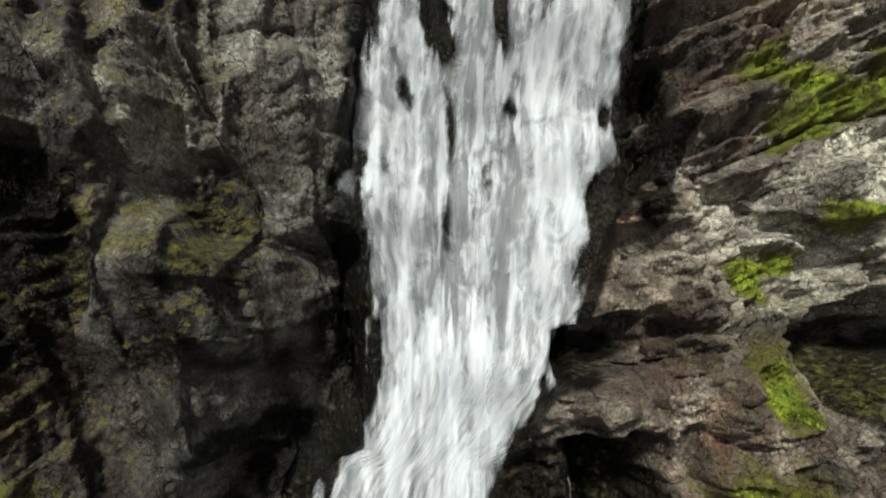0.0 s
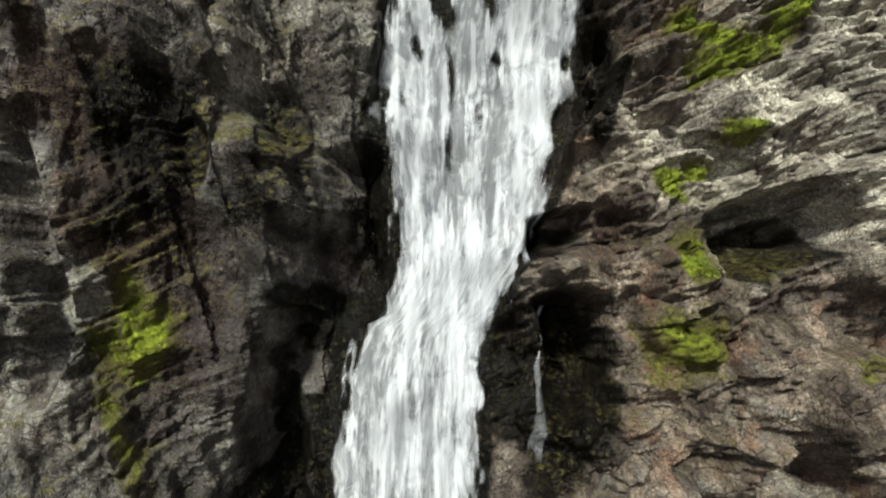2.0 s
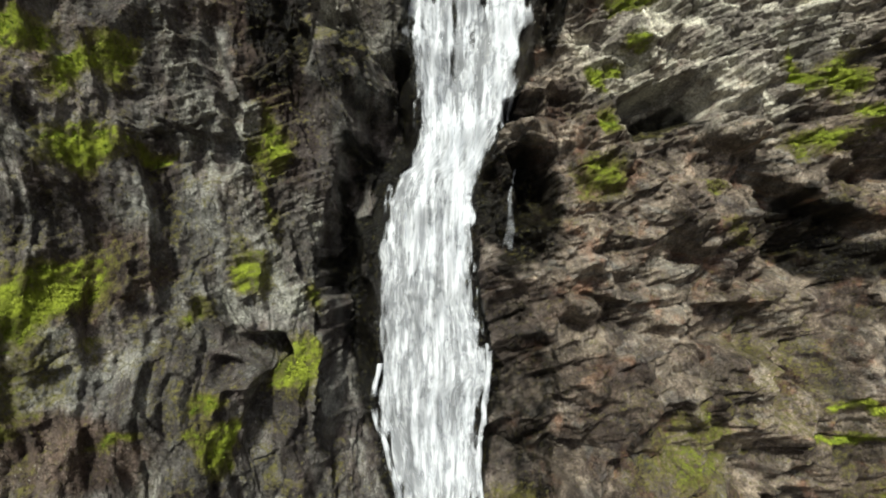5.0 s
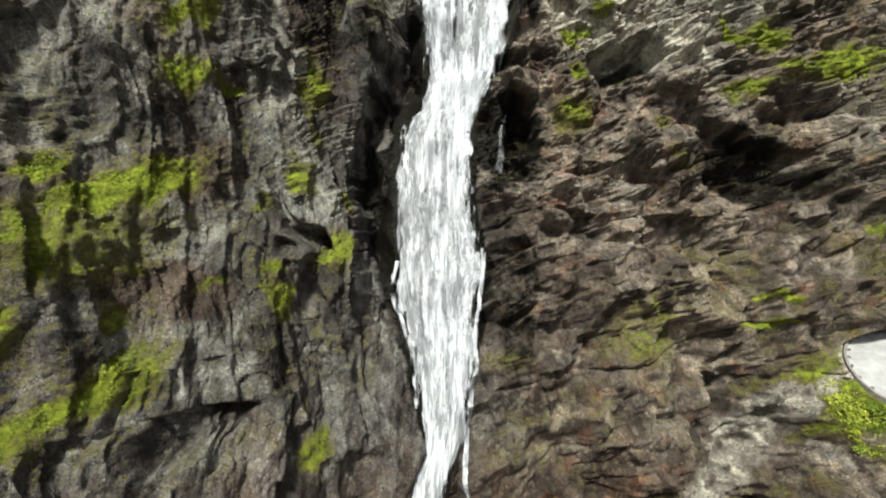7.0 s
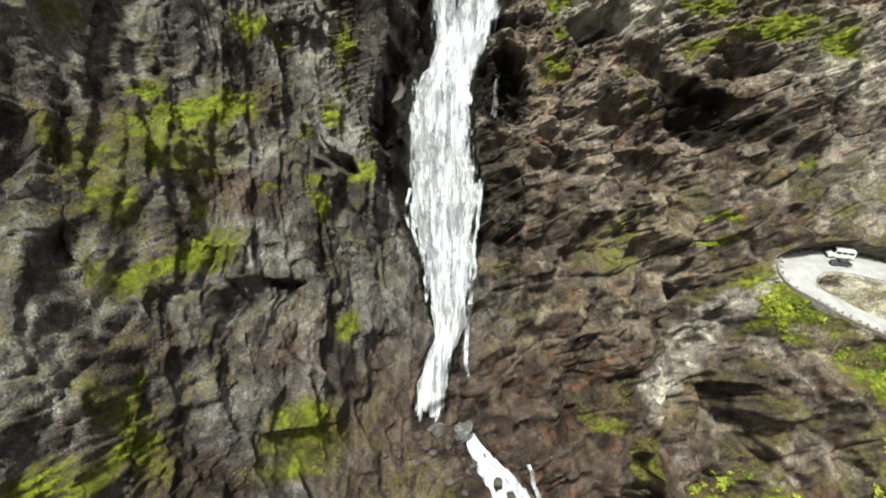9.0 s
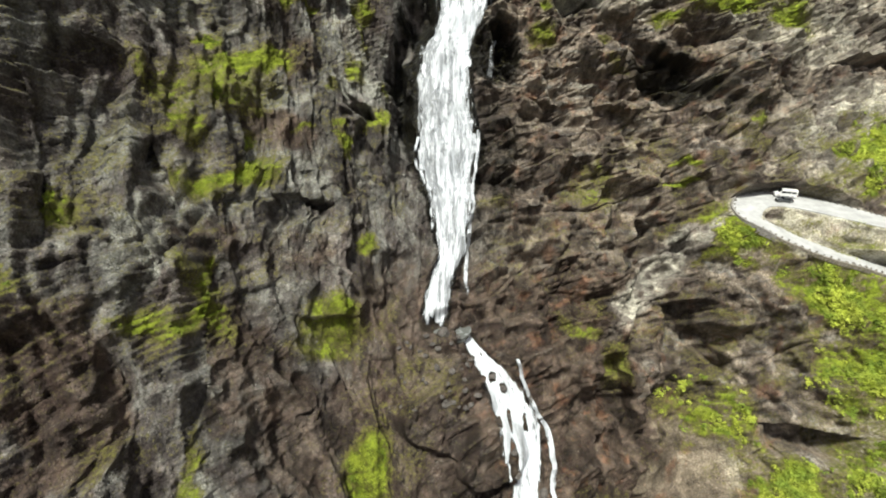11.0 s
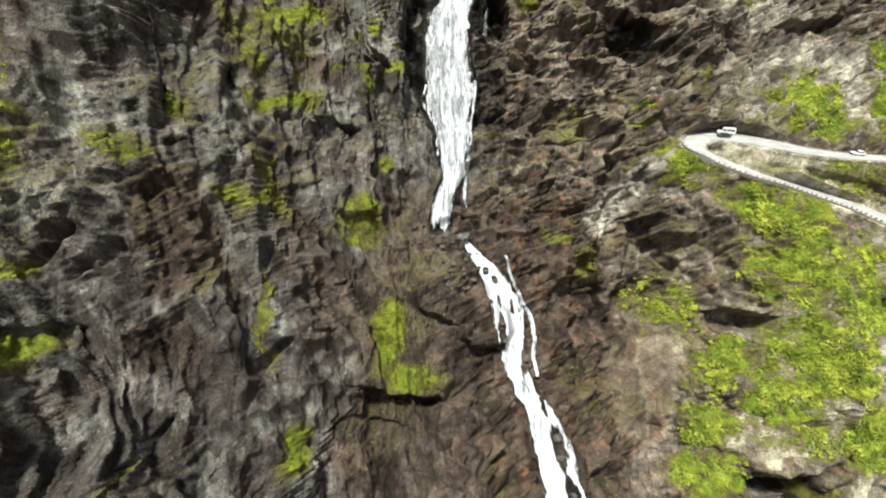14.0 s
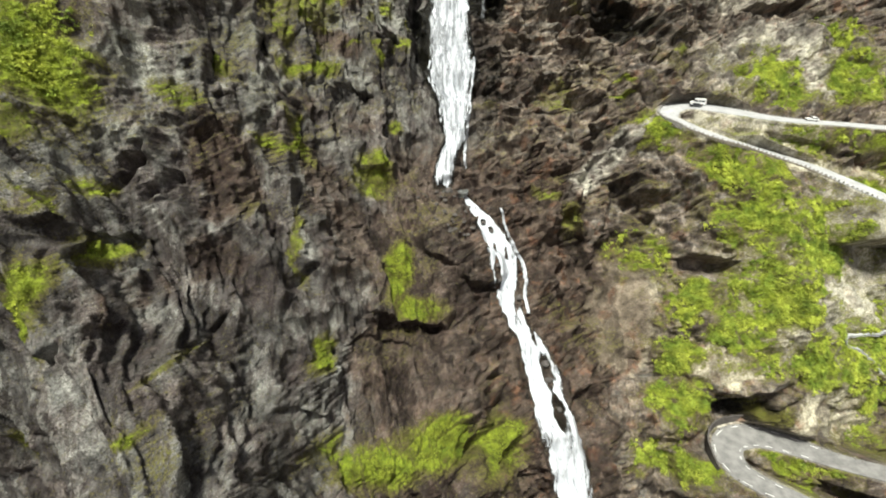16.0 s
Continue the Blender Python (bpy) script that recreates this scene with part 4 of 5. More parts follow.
def stream_body(u, v, s):
    b = 1.04 + 0.2 * smooth(v, -58, -44) + 0.28 * fbm(u / 3.2, v / 7, 45, 3) + 0.25 * fbm(u / 0.9, v / 3.5, 49, 3)
    for cu, cv, ru, rv, turn in ((12.4, -33.5, 1.25, 6, 4), (12.2, -24.5, 0.9, 2.2, 0), (8.0, -14.8, 1.0, 1.3, 0), (10.8, -17.5, 0.8, 1.2, 0), (19.8, -41, 1.5, 5.5, -8), (16.4, -26, 0.6, 2.5, 8), (27.6, -66, 2.1, 6, 12),
                                 (29.8, -77, 2.0, 5.5, 10), (33.5, -72, 1.4, 7, 8), (20.3, -70, 0.8, 8, 4), (24, -55, 0.8, 3, 20)):
        b = b - 1.2 * (1 - smooth(spot(u + 0.5 * fbm(u, v / 2, 87, 2), v, cu, cv, ru, rv, turn), 0.55, 1.2))
    b = b - 0.45 * smooth(np.abs(s - 0.5), 0.34, 0.5) * (0.5 + fbm(u / 1.5, v / 3, 89, 3))
    return b


stream = thing("stream", "white mountain stream tumbling over rocks below the waterfall", "stream")
water_sheet("main_stream", stream, STREAM, 1.1, WATER, 0.35, 70, body=stream_body, seed=51, bulge=0.4)
water_sheet("side_stream", stream, [(-10, 13.5, 14.6), (-21.7, 17.8, 19.2), (-30, 22.2, 24), (-40, 21.8, 23.2), (-50, 23, 24.6)], 0.9, WATER, 0.35, 8, broken=True,
            body=lambda u, v, s: 1.0 + 0.3 * fbm(u, v / 4, 63, 2), seed=55, bulge=0.25)


# ---------------------------------------------------------------- roads
def ribbon(name, line, material, label, lift=0.0):
    """A road along a line, with thickness."""
    way = np.gradient(line[:, :2], axis=0)
    way /= np.linalg.norm(way, axis=1, keepdims=True)
    side = np.stack([way[:, 1], -way[:, 0]], -1)
    bm = bmesh.new()
    rows = []
    for p, n in zip(line, side):
        row, width = [], p[3]
        for k, drop in ((-0.5, 0.45), (-0.5, 0.0), (-0.25, -0.03), (0.0, -0.05), (0.25, -0.03), (0.5, 0.0), (0.5, 0.45)):
            row.append(bm.verts.new((p[0] + n[0] * width * k, p[1] + n[1] * width * k, p[2] - drop + lift)))
        rows.append(row)
    for a, b in zip(rows, rows[1:]):
        for i in range(len(a) - 1):
            bm.faces.new((a[i], a[i + 1], b[i + 1], b[i]))
    bmesh.ops.recalc_face_normals(bm, faces=bm.faces)
    ob = part(name, bm, material, None)
    return tagged(ob, label, "road", "", "structure")


ribbon("road_1", ROADS["upper"], ASPHALT, "pale worn mountain road with a tight hairpin bend")
ribbon("road_2", ROADS["lower"], DARK_ASPHALT, "grey asphalt road with a hairpin bend and worn wheel tracks")


# ---------------------------------------------------------------- roadside
def lump(rng, size, rings=5, around=8, rough=0.22, flat=0.8):
    """A weathered stone standing on z = 0, as a bmesh."""
    bm = bmesh.new()
    bmesh.ops.create_icosphere(bm, subdivisions=2, radius=0.5)
    cuts = [(Vector((rng.uniform(-1, 1), rng.uniform(-1, 1), rng.uniform(-0.4, 1))).normalized(), rng.uniform(0.28, 0.42)) for _ in range(7)]
    for v in bm.verts:
        p = v.co.copy()
        for n, d in cuts:
            over = p.dot(n) - d
            if over > 0:
                p -= n * over * 0.85
        p *= 1 + rough * 0.4 * noise.noise(p * 4 + Vector((rng.random() * 9, 0, 0)))
        v.co = Vector((p.x * size[0], p.y * size[1], (p.z * flat + 0.35) * size[2]))
    return bm


def mesh_of(name, bm, material):
    me = bpy.data.meshes.new(name)
    bm.to_mesh(me)
    bm.free()
    me.materials.append(material)
    return me


rng = random.Random(11)
GUARDS = [mesh_of("guard_stone", lump(rng, (0.85, 0.6, 0.85)), STONE) for _ in range(5)]


def line_side(line):
    way = np.gradient(line[:, :2], axis=0)
    way /= np.linalg.norm(way, axis=1, keepdims=True)
    return way, np.stack([way[:, 1], -way[:, 0]], -1)


def guard_stones(line, x_most, sign, spacing, label, first=0.0):
    """Upright stones along a road's outer edge."""
    way, side = line_side(line)
    run = np.r_[0, np.cumsum(np.linalg.norm(np.diff(line[:, :2], axis=0), axis=1))]
    for d in np.arange(first, run[-1], spacing):
        p = np.array([np.interp(d, run, line[:, k]) for k in range(4)])
        n = np.array([np.interp(d, run, side[:, k]) for k in range(2)])
        if p[0] > x_most:
            continue
        ob = new("guard_stone", rng.choice(GUARDS))
        at = p[:2] + sign * n * (p[3] / 2 - 0.35)
        ob.matrix_world = pose(at[0], at[1], p[2] - 0.16, 0, 0, rng.uniform(0, 360)) @ Matrix.Diagonal((rng.uniform(0.8, 1.25), rng.uniform(0.8, 1.2), rng.uniform(0.8, 1.3), 1))
        tagged(ob, label, "guard stone", "guard stones along the road edge")


guard_stones(ROADS["upper"], 140, 1, 1.55, "rough grey guard stone on the edge of the mountain road")
guard_stones(ROADS["lower"], 125, 1, 2.1, "low grey guard stone on the edge of the hairpin bend")



def masonry(name, line, d0, d1, sign, off, low, high, thick, material, label):
    """A stone wall along a road's side, with an uneven top and a slight batter."""
    way, side = line_side(line)
    run = np.r_[0, np.cumsum(np.linalg.norm(np.diff(line[:, :2], axis=0), axis=1))]
    bm, rows = bmesh.new(), []
    for d in np.arange(d0, d1, 0.6):
        p = np.array([np.interp(d, run, line[:, k]) for k in range(4)])
        n = np.array([np.interp(d, run, side[:, k]) for k in range(2)]) * sign
        end = min(1.0, (d - d0) / 4 + 0.15, (d1 - d) / 4 + 0.15)
        top = p[2] + high * end + rng.uniform(-0.09, 0.09)
        rows.append([bm.verts.new((p[0] + n[0] * (p[3] / 2 + off + e), p[1] + n[1] * (p[3] / 2 + off + e), z))
                     for e, z in ((0, p[2] - low), (0.12 * high, top - 0.08), (0.12 * high + 0.1, top), (thick, top), (thick + 0.1, top - 0.08), (thick + 0.1, p[2] - low))])
    for a, b in zip(rows, rows[1:]):
        for k in range(6):
            bm.faces.new((a[k], a[(k + 1) % 6], b[(k + 1) % 6], b[k]))
    for end in (rows[0], rows[-1]):
        bm.faces.new(end)
    bmesh.ops.recalc_face_normals(bm, faces=bm.faces)
    return tagged(part(name, bm, material, None), label, "wall", "", "structure")


upper_run = np.r_[0, np.cumsum(np.linalg.norm(np.diff(ROADS["upper"][:, :2], axis=0), axis=1))]
bend = upper_run[int(np.argmin(ROADS["upper"][:, 0]))]
masonry("wall_1", ROADS["upper"], bend - 9, bend + 9, 1, 0.0, 1.6, 0.5, 0.5, STONE, "low pale stone parapet round the hairpin bend")
masonry("wall_2", ROADS["upper"], bend + 8, bend + 62, 1, -0.1, 1.1, 0.03, 0.5, BANK, "rough stone retaining wall under the road edge")
lower_run = np.r_[0, np.cumsum(np.linalg.norm(np.diff(ROADS["lower"][:, :2], axis=0), axis=1))]
turn_ = lower_run[int(np.argmin(ROADS["lower"][:, 0]))]
masonry("wall_3", ROADS["lower"], turn_ - 24, turn_ + 3, 1, 0.9, 1.0, 2.6, 0.7, BOULDER, "dark curved retaining wall behind the lower hairpin bend")

# painted dashes round both edges of the lower bend
PAINT = plain_material("road_paint", (0.78, 0.78, 0.76), 0.6)
lower_road = bpy.data.objects["road_2"]
way_, side_ = line_side(ROADS["lower"])
for sign, first in ((1, 62.0), (-1, 64.5)):
    for d0 in np.arange(first, 112, 5.2):
        bm = bmesh.new()
        cols = []
        for d in np.linspace(d0, d0 + 2.2, 5):
            p = np.array([np.interp(d, lower_run, ROADS["lower"][:, k]) for k in range(4)])
            n = np.array([np.interp(d, lower_run, side_[:, k]) for k in range(2)]) * sign
            for off in (0.9, 1.1):
                at = p[:2] + n * (p[3] / 2 - off)
                cols.append(bm.verts.new((at[0], at[1], p[2] + 0.035)))
        for i in range(0, len(cols) - 2, 2):
            bm.faces.new((cols[i], cols[i + 1], cols[i + 3], cols[i + 2]) if sign > 0 else (cols[i], cols[i + 2], cols[i + 3], cols[i + 1]))
        part("lane_dash", bm, PAINT, lower_road)


# ---------------------------------------------------------------- vehicles
WHITE_PAINT = plain_material("white_car_paint", (0.74, 0.74, 0.73), 0.3)
GREY_PAINT = plain_material("dark_car_paint", (0.06, 0.065, 0.07), 0.3)
DARK_GLASS = plain_material("car_glass", (0.02, 0.024, 0.028), 0.08, 0.0, 0.6)
RUBBER = plain_material("tyre_rubber", (0.022, 0.022, 0.023), 0.8)
STEEL = plain_material("wheel_rim", (0.45, 0.45, 0.46), 0.35, 0.8)
LAMP_GLASS = plain_material("lamp_glass", (0.7, 0.7, 0.66), 0.15)
TAIL_GLASS = plain_material("tail_lamp", (0.30, 0.02, 0.02), 0.25)


def slab(x0, x1, y0, y1, z0, z1, soft=0.04):
    bm = bmesh.new()
    bmesh.ops.create_cube(bm, size=1)
    for v in bm.verts:
        v.co = Vector(((x0 + x1) / 2 + v.co.x * (x1 - x0), (y0 + y1) / 2 + v.co.y * (y1 - y0), (z0 + z1) / 2 + v.co.z * (z1 - z0)))
    if soft:
        bmesh.ops.bevel(bm, geom=list(bm.edges), offset=soft, segments=2, affect="EDGES")
    return bm


def body_shell(profile, wide, soft=0.09, tuck=0.0):
    """A car body: a side profile (x along, z up) drawn out to its width and rounded."""
    bm = bmesh.new()
    sides = []
    for y in (-wide / 2, wide / 2):
        sides.append([bm.verts.new((x, y * (1 - tuck * max(0.0, z - 0.95)), z)) for x, z in profile])
    bm.faces.new(sides[0])
    bm.faces.new(sides[1][::-1])
    for i in range(len(profile)):
        j = (i + 1) % len(profile)
        bm.faces.new((sides[0][i], sides[1][i], sides[1][j], sides[0][j]))
    bmesh.ops.recalc_face_normals(bm, faces=bm.faces)
    bmesh.ops.bevel(bm, geom=list(bm.edges), offset=soft, segments=2, affect="EDGES")
    return bm


def disc(radius, wide, x, y, z, segments=20):
    bm = bmesh.new()
    bmesh.ops.create_cone(bm, cap_ends=True, segments=segments, radius1=radius, radius2=radius, depth=wide, matrix=pose(x, y, z, 90))
    bmesh.ops.bevel(bm, geom=[e for e in bm.edges if len(e.link_faces) == 2 and e.calc_face_angle() > 0.8], offset=0.03, segments=1, affect="EDGES")
    return bm


def vehicle(name, label, category, m, profile, wide, windows, screen, rear, wheels, radius, paint, lamps):
    car = thing(name, label, category)
    part("body", body_shell(profile, wide, 0.08, 0.10), paint, car)
    for x0, x1, z0, z1 in windows:
        for s in (-1, 1):
            y = s * wide / 2 * (1 - 0.10 * max(0.0, (z0 + z1) / 2 - 0.95))
            part("side_window", slab(x0, x1, y - 0.03, y + 0.03, z0, z1, 0.02), DARK_GLASS, car, "dark tinted side window")
    for key, (x0, z0, x1, z1) in (("windscreen", screen), ("rear_window", rear)):
        bm = bmesh.new()
        out = 0.03 if key == "windscreen" else -0.03
        vs = [bm.verts.new((x + out + d, y, z)) for d in (0, -0.04) for x, z, y in ((x0, z0, -wide * 0.42), (x0, z0, wide * 0.42), (x1, z1, wide * 0.37), (x1, z1, -wide * 0.37))]
        for f in ((0, 1, 2, 3), (7, 6, 5, 4), (0, 4, 5, 1), (1, 5, 6, 2), (2, 6, 7, 3), (3, 7, 4, 0)):
            bm.faces.new([vs[i] for i in f])
        bmesh.ops.recalc_face_normals(bm, faces=bm.faces)
        part(key, bm, DARK_GLASS, car, "dark glass")
    for x in wheels:
        for s in (-1, 1):
            wheel = part("tyre", disc(radius, 0.22, x, s * (wide / 2 - 0.1), radius), RUBBER, car, "black rubber tyre")
            part("rim", disc(radius * 0.62, 0.24, x, s * (wide / 2 - 0.1), radius, 12), STEEL, wheel, "grey metal rim")
    front, back, zl = lamps
    for s in (-1, 1):
        part("headlight", slab(front - 0.1, front + 0.02, s * wide * 0.36 - 0.16, s * wide * 0.36 + 0.16, zl - 0.09, zl + 0.09, 0.03), LAMP_GLASS, car, "clear headlight")
        part("tail_light", slab(back - 0.02, back + 0.08, s * wide * 0.42 - 0.07, s * wide * 0.42 + 0.07, zl, zl + 0.36, 0.02), TAIL_GLASS, car, "red tail light")
    part("front_bumper", slab(front - 0.14, front + 0.06, -wide * 0.47, wide * 0.47, 0.32, 0.56, 0.05), RUBBER, car, "dark plastic bumper")
    part("rear_bumper", slab(back - 0.06, back + 0.12, -wide * 0.47, wide * 0.47, 0.32, 0.56, 0.05), RUBBER, car, "dark plastic bumper")
    car.matrix_world = m
    return car


VAN_SIDE = [(2.75, 0.35), (2.85, 0.75), (2.72, 1.12), (1.85, 1.32), (1.2, 2.3), (0.9, 2.5), (-2.7, 2.55), (-2.88, 2.3), (-2.92, 0.4)]
CAR_SIDE = [(2.05, 0.3), (2.12, 0.62), (1.95, 0.82), (0.95, 0.98), (0.25, 1.42), (-1.2, 1.46), (-1.85, 1.02), (-2.05, 0.9), (-2.1, 0.35)]


def on_road(line, x, arm_first=True, shift=0.0):
    """A place on a road's arm at that x, and the heading there."""
    mid = int(np.argmin(line[:, 0]))
    some = line[:mid] if arm_first else line[mid:]
    i = int(np.argmin(np.abs(some[:, 0] - x)))
    a, b = some[max(i - 2, 0)], some[min(i + 2, len(some) - 1)]
    way = (b - a)[:2] / np.linalg.norm((b - a)[:2])
    at = some[i][:2] + np.array((way[1], -way[0])) * shift
    pitch = math.degrees(math.atan2(b[2] - a[2], np.linalg.norm((b - a)[:2])))
    return pose(at[0], at[1], some[i][2] + 0.04, 0, 0, math.degrees(math.atan2(way[1], way[0]))) @ pose(0, 0, 0, 0, -pitch, 0)


vehicle("van", "white high-roofed van on the hairpin bend of the mountain road", "van", on_road(ROADS["upper"], 92.5, True, 2.2),
        VAN_SIDE, 2.05, [(0.2, 1.35, 1.35, 1.95), (-1.1, 0.0, 1.4, 1.98), (-2.5, -1.3, 1.4, 1.98)], (1.8, 1.36, 1.24, 2.26), (-2.91, 1.35, -2.89, 2.1), (1.75, -1.75), 0.36, WHITE_PAINT, (2.8, -2.92, 0.85))
vehicle("car", "small dark hatchback on the bend beside the van", "car", on_road(ROADS["upper"], 91, True, -1.9),
        CAR_SIDE, 1.78, [(-0.15, 0.75, 0.98, 1.3), (-1.25, -0.25, 0.98, 1.32)], (0.9, 1.0, 0.3, 1.38), (-1.8, 1.05, -1.28, 1.42), (1.3, -1.3), 0.31, GREY_PAINT, (2.08, -2.08, 0.66))
vehicle("car", "white estate car on the upper arm of the mountain road", "car", on_road(ROADS["upper"], 128, True, 1.4),
        CAR_SIDE, 1.82, [(-0.15, 0.75, 0.98, 1.3), (-1.25, -0.25, 0.98, 1.32)], (0.9, 1.0, 0.3, 1.38), (-1.8, 1.05, -1.28, 1.42), (1.3, -1.3), 0.31, WHITE_PAINT, (2.08, -2.08, 0.66))


# ---------------------------------------------------------------- loose rocks
gx, gy = GRID_U, GRID_V


def ground_at(u, v):
    """The ground's place and facing nearest to a place on the wall."""
    i, j = int(np.clip(np.searchsorted(gy, v), 1, len(gy) - 2)), int(np.clip(np.searchsorted(gx, u), 1, len(gx) - 2))
    return ground[i, j], facing[i, j]


BOULDERS = [mesh_of("boulder", lump(rng, (1, 1, 1), rough=0.5), BOULDER) for _ in range(6)]


def boulder(u, v, size, label):
    p, n = ground_at(u, v)
    ob = new("boulder", rng.choice(BOULDERS))
    ob.matrix_world = pose(p[0], p[1], p[2] - 0.28 * size, rng.uniform(-15, 15), rng.uniform(-15, 15), rng.uniform(0, 360)) @ Matrix.Diagonal((size * rng.uniform(0.9, 1.35), size * rng.uniform(0.85, 1.2), size * rng.uniform(0.8, 1.1), 1))
    return tagged(ob, label, "boulder", "boulders in and beside the stream")


boulder(-5.2, -4.4, 3.2, "large dark wet boulder at the foot of the waterfall")
for u, v, size in ((8.0, -14.9, 2.4), (10.8, -17.6, 2.0), (12.4, -24.5, 2.0), (12.4, -31, 2.2), (12.8, -36, 2.4), (19.8, -42, 2.4), (27.4, -64, 3.0), (28, -69, 2.6), (30, -77, 2.4)):
    boulder(u, v, size, "dark wet boulder parting the white stream")
for _ in range(46):
    u, v = rng.uniform(-15, 6), rng.uniform(-22, -4)
    boulder(u, v, rng.uniform(0.7, 1.9), "brown broken boulder on the rubble below the fall")


# ---------------------------------------------------------------- pool and path
def pool_material():
    k = Mat("pool_water")
    ripple = k.bump(k.noise(k.obj, 3.0, 4, 0.6), 0.35, 0.08)
    foam = k.step(k.noise(k.obj, 0.55, 5, 0.6), 0.5, 0.75, 0.0, 0.6)
    return k.surface(k.mix(foam, (0.10, 0.105, 0.10), (0.42, 0.44, 0.46)), 0.18, ripple, specular=0.5)


def pool(u0, v0, ru, rv):
    """A shallow pool caught on the ledge below the fall."""
    level_here = min(ground_at(u0 + du, v0)[0][2] for du in (-2, 0, 2)) + 0.9
    mid_y = ground_at(u0, v0)[0][1]
    bm = bmesh.new()
    rim = []
    for i in range(40):
        a = i * 2 * math.pi / 40
        wob = 1 + 0.22 * noise.noise(Vector((math.cos(a) * 1.7, math.sin(a) * 1.7, 3)))
        rim.append(bm.verts.new((u0 + math.cos(a) * ru * wob, mid_y + math.sin(a) * rv * wob, level_here)))
    top = bm.faces.new(rim)
    ext = bmesh.ops.extrude_face_region(bm, geom=[top])
    for v in [g for g in ext["geom"] if isinstance(g, bmesh.types.BMVert)]:
        v.co.z -= 1.2
    bmesh.ops.recalc_face_normals(bm, faces=bm.faces)
    ob = part("pool", bm, pool_material(), None)
    return tagged(ob, "small foaming pool at the foot of the waterfall", "pool", "", "structure")


pool(-2.0, -4.0, 5.0, 3.2)


def footpath(name, corners, label, width=1.5):
    """A narrow stepped path laid over the ground."""
    line = spline([(*c, 0.0) for c in corners], 1.0)
    bm = bmesh.new()
    rows = []
    for u, v, _ in line:
        p, n = ground_at(u, v)
        rows.append([bm.verts.new((p[0], p[1] + d, p[2] + z)) for d, z in ((-width / 2, -0.6), (-width / 2, 0.35), (width / 2, 0.45), (width / 2, -0.5))])
    for a, b in zip(rows, rows[1:]):
        for i in range(3):
            bm.faces.new((a[i], a[i + 1], b[i + 1], b[i]))
    bmesh.ops.recalc_face_normals(bm, faces=bm.faces)
    ob = part(name, bm, ASPHALT, None)
    return tagged(ob, label, "path", "", "structure")


footpath("path_1", [(125, -55.5), (131, -54), (137, -53.2), (144, -52.4), (152, -51.8)], "narrow pale footpath across the grassy slope")
footpath("path_2", [(127, -56), (131.3, -58.3), (137, -62.5), (142.2, -66.6), (149.9, -69)], "narrow pale footpath running down the grassy slope")


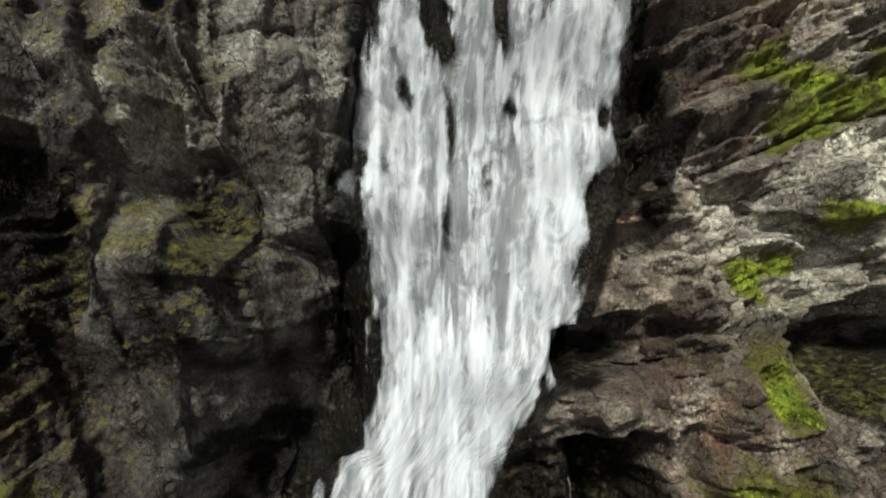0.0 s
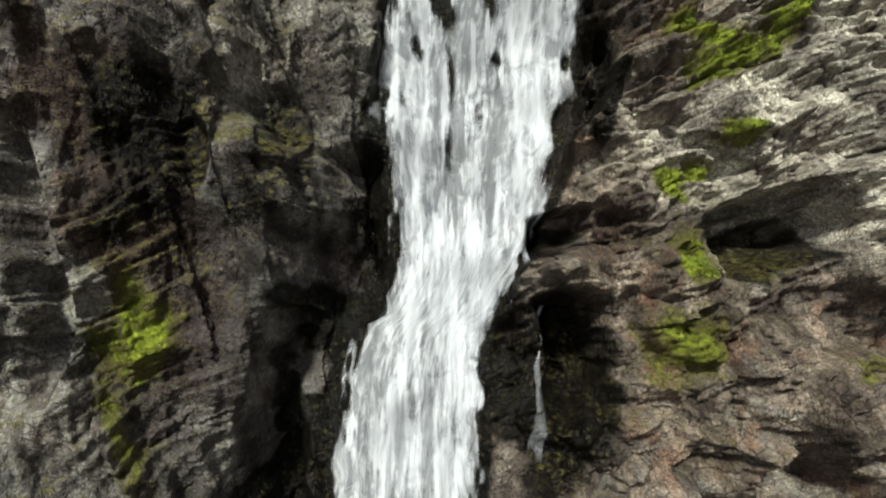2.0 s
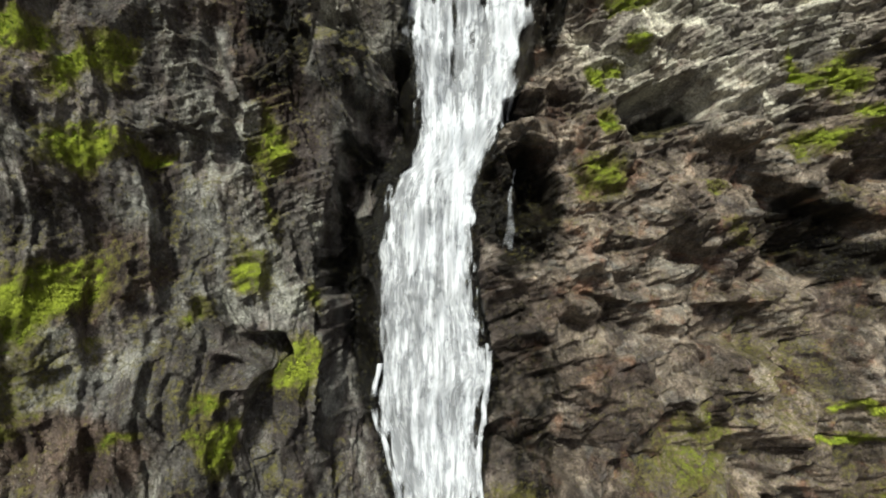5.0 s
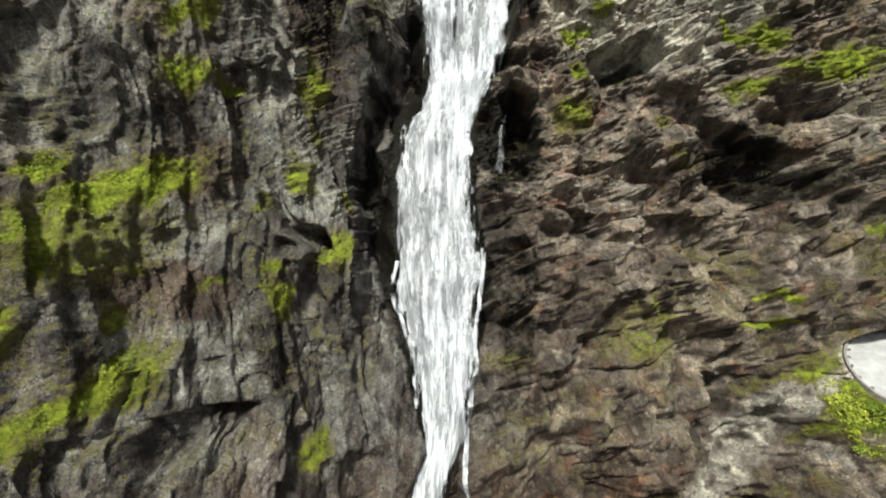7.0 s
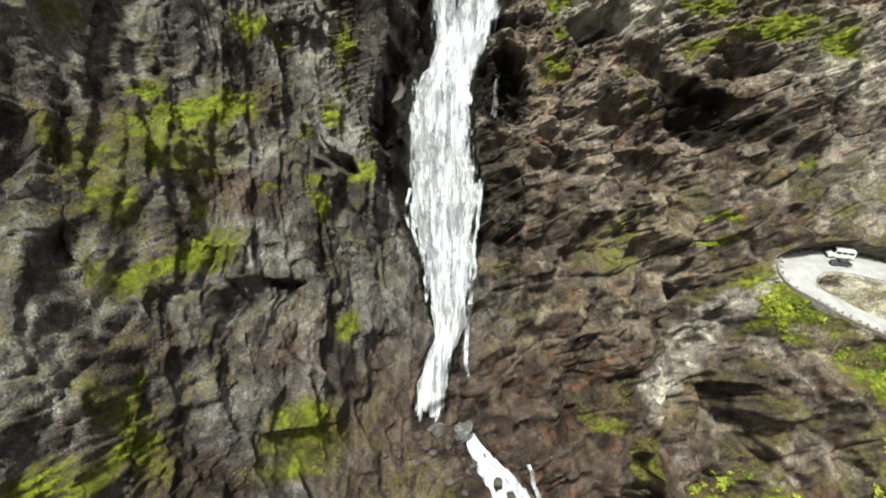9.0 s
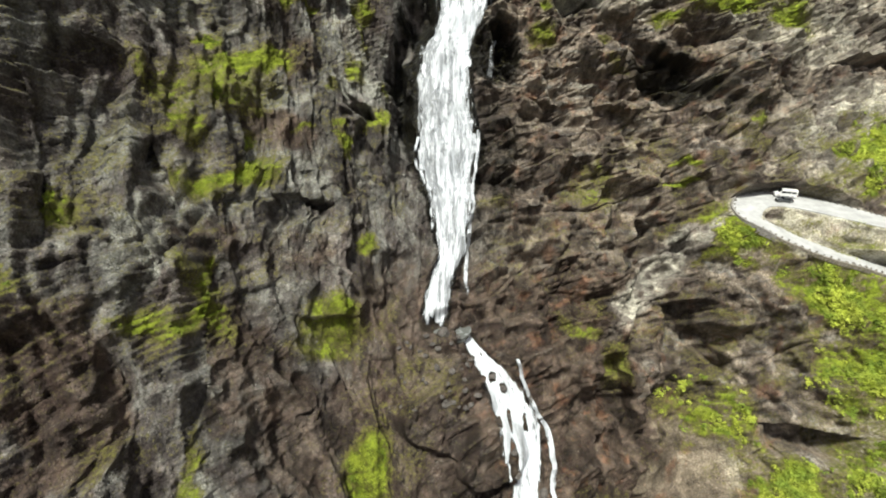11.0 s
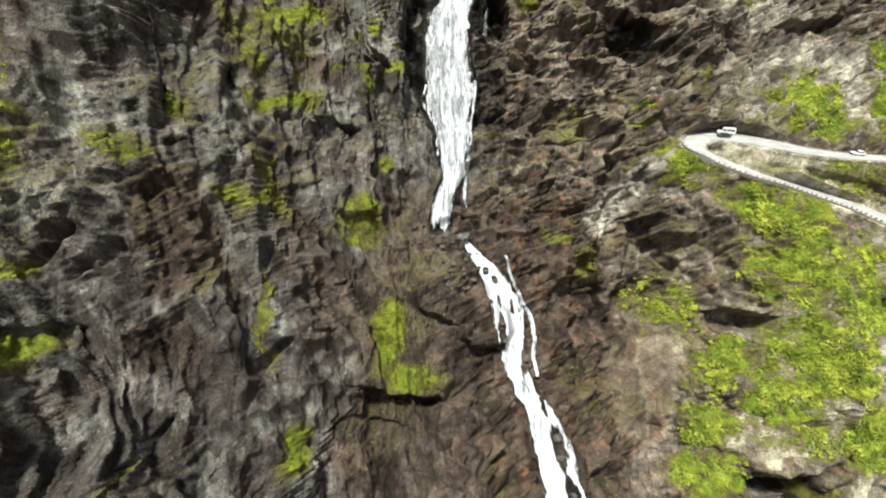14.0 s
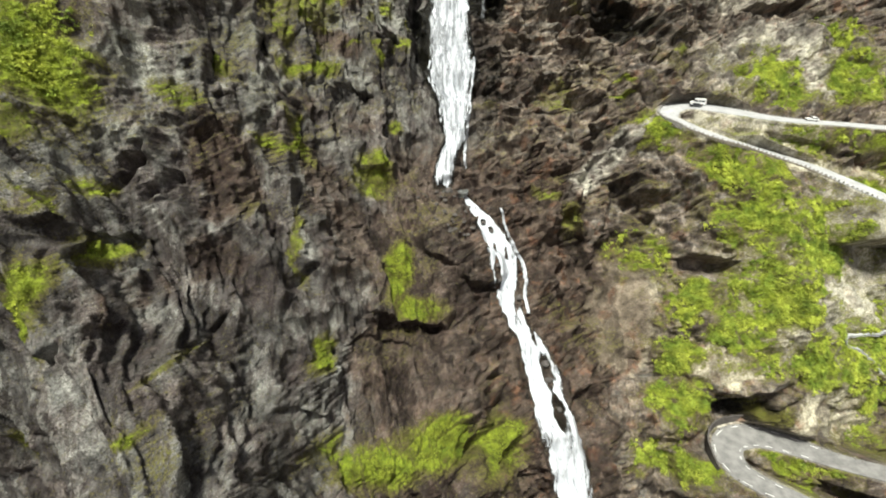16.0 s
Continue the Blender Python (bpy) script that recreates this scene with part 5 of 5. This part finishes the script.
# ---------------------------------------------------------------- plants
def scatter(name, label, category, material, density, shape, seed, limit):
    """Many small plants joined into one: density gives each grid place its chance; shape gives one plant's corners and faces."""
    g = np.random.default_rng(seed)
    du, dv = np.gradient(GRID_U)[None, :], np.gradient(GRID_V)[:, None]
    area = du * dv * inside_corner
    chance = density * area
    chance = chance / max(chance.sum(), 1e-9)
    chosen = g.choice(chance.size, size=limit, p=chance.ravel())
    at = ground.reshape(-1, 3)[chosen] + g.normal(0, 0.12, (limit, 3)) * (1, 1, 0.3)
    nrm = facing.reshape(-1, 3)[chosen]
    verts, faces, count = [], [], 0
    kinds = [shape(g) for _ in range(12)]
    for p, n, k, turn, size in zip(at, nrm, g.integers(0, 12, limit), g.uniform(0, 6.283, limit), g.uniform(0.6, 1.35, limit)):
        pts, fs = kinds[k]
        c, s = math.cos(turn) * size, math.sin(turn) * size
        q = np.stack([pts[:, 0] * c - pts[:, 1] * s, pts[:, 0] * s + pts[:, 1] * c, pts[:, 2] * size], -1)
        verts.append(q + p + n * 0.05)
        faces.append(fs + count)
        count += len(pts)
    verts, faces = np.concatenate(verts), np.concatenate(faces)
    me = bpy.data.meshes.new(name)
    me.vertices.add(len(verts))
    me.vertices.foreach_set("co", verts.astype(np.float32).ravel())
    me.loops.add(faces.size)
    me.loops.foreach_set("vertex_index", faces.ravel().astype(np.int32))
    me.polygons.add(len(faces))
    me.polygons.foreach_set("loop_start", np.arange(0, faces.size, 3, dtype=np.int32))
    me.update(calc_edges=True)
    me.materials.append(material)
    return tagged(new(name, me), label, category, "", "stuff")


def tuft(g):
    """A tuft of bent blades."""
    pts, fs = [], []
    for k in range(7):
        a, lean, tall = g.uniform(0, 6.283), g.uniform(0.08, 0.28), g.uniform(0.12, 0.34)
        w = g.uniform(0.03, 0.06)
        d, e = np.array((math.cos(a), math.sin(a), 0)), np.array((-math.sin(a), math.cos(a), 0))
        b = d * g.uniform(0, 0.22)
        i = len(pts)
        pts += [b - e * w, b + e * w, b + d * lean + np.array((0, 0, tall))]
        fs.append((i, i + 1, i + 2))
    return np.array(pts), np.array(fs)


def bush(g):
    """A low shrub: a ragged dome of small leaf clumps."""
    pts, fs = [], []
    for k in range(26):
        a, el, r = g.uniform(0, 6.283), g.uniform(-0.1, 1.5), g.uniform(0.35, 0.7)
        c = np.array((math.cos(a) * math.cos(el) * r, math.sin(a) * math.cos(el) * r, math.sin(el) * r * 0.8 + 0.15))
        for _ in range(1):
            x, y = g.normal(0, 0.14, 3), g.normal(0, 0.14, 3)
            i = len(pts)
            pts += [c - x, c + x, c + y + np.array((0, 0, 0.06))]
            fs.append((i, i + 1, i + 2))
    return np.array(pts), np.array(fs)


inside_corner = (np.abs(gv) < 118) & (gu > -122) & (gu < 168)
lush = smooth(ATTR["green"] + 0.2 * grain, 0.62, 0.9)
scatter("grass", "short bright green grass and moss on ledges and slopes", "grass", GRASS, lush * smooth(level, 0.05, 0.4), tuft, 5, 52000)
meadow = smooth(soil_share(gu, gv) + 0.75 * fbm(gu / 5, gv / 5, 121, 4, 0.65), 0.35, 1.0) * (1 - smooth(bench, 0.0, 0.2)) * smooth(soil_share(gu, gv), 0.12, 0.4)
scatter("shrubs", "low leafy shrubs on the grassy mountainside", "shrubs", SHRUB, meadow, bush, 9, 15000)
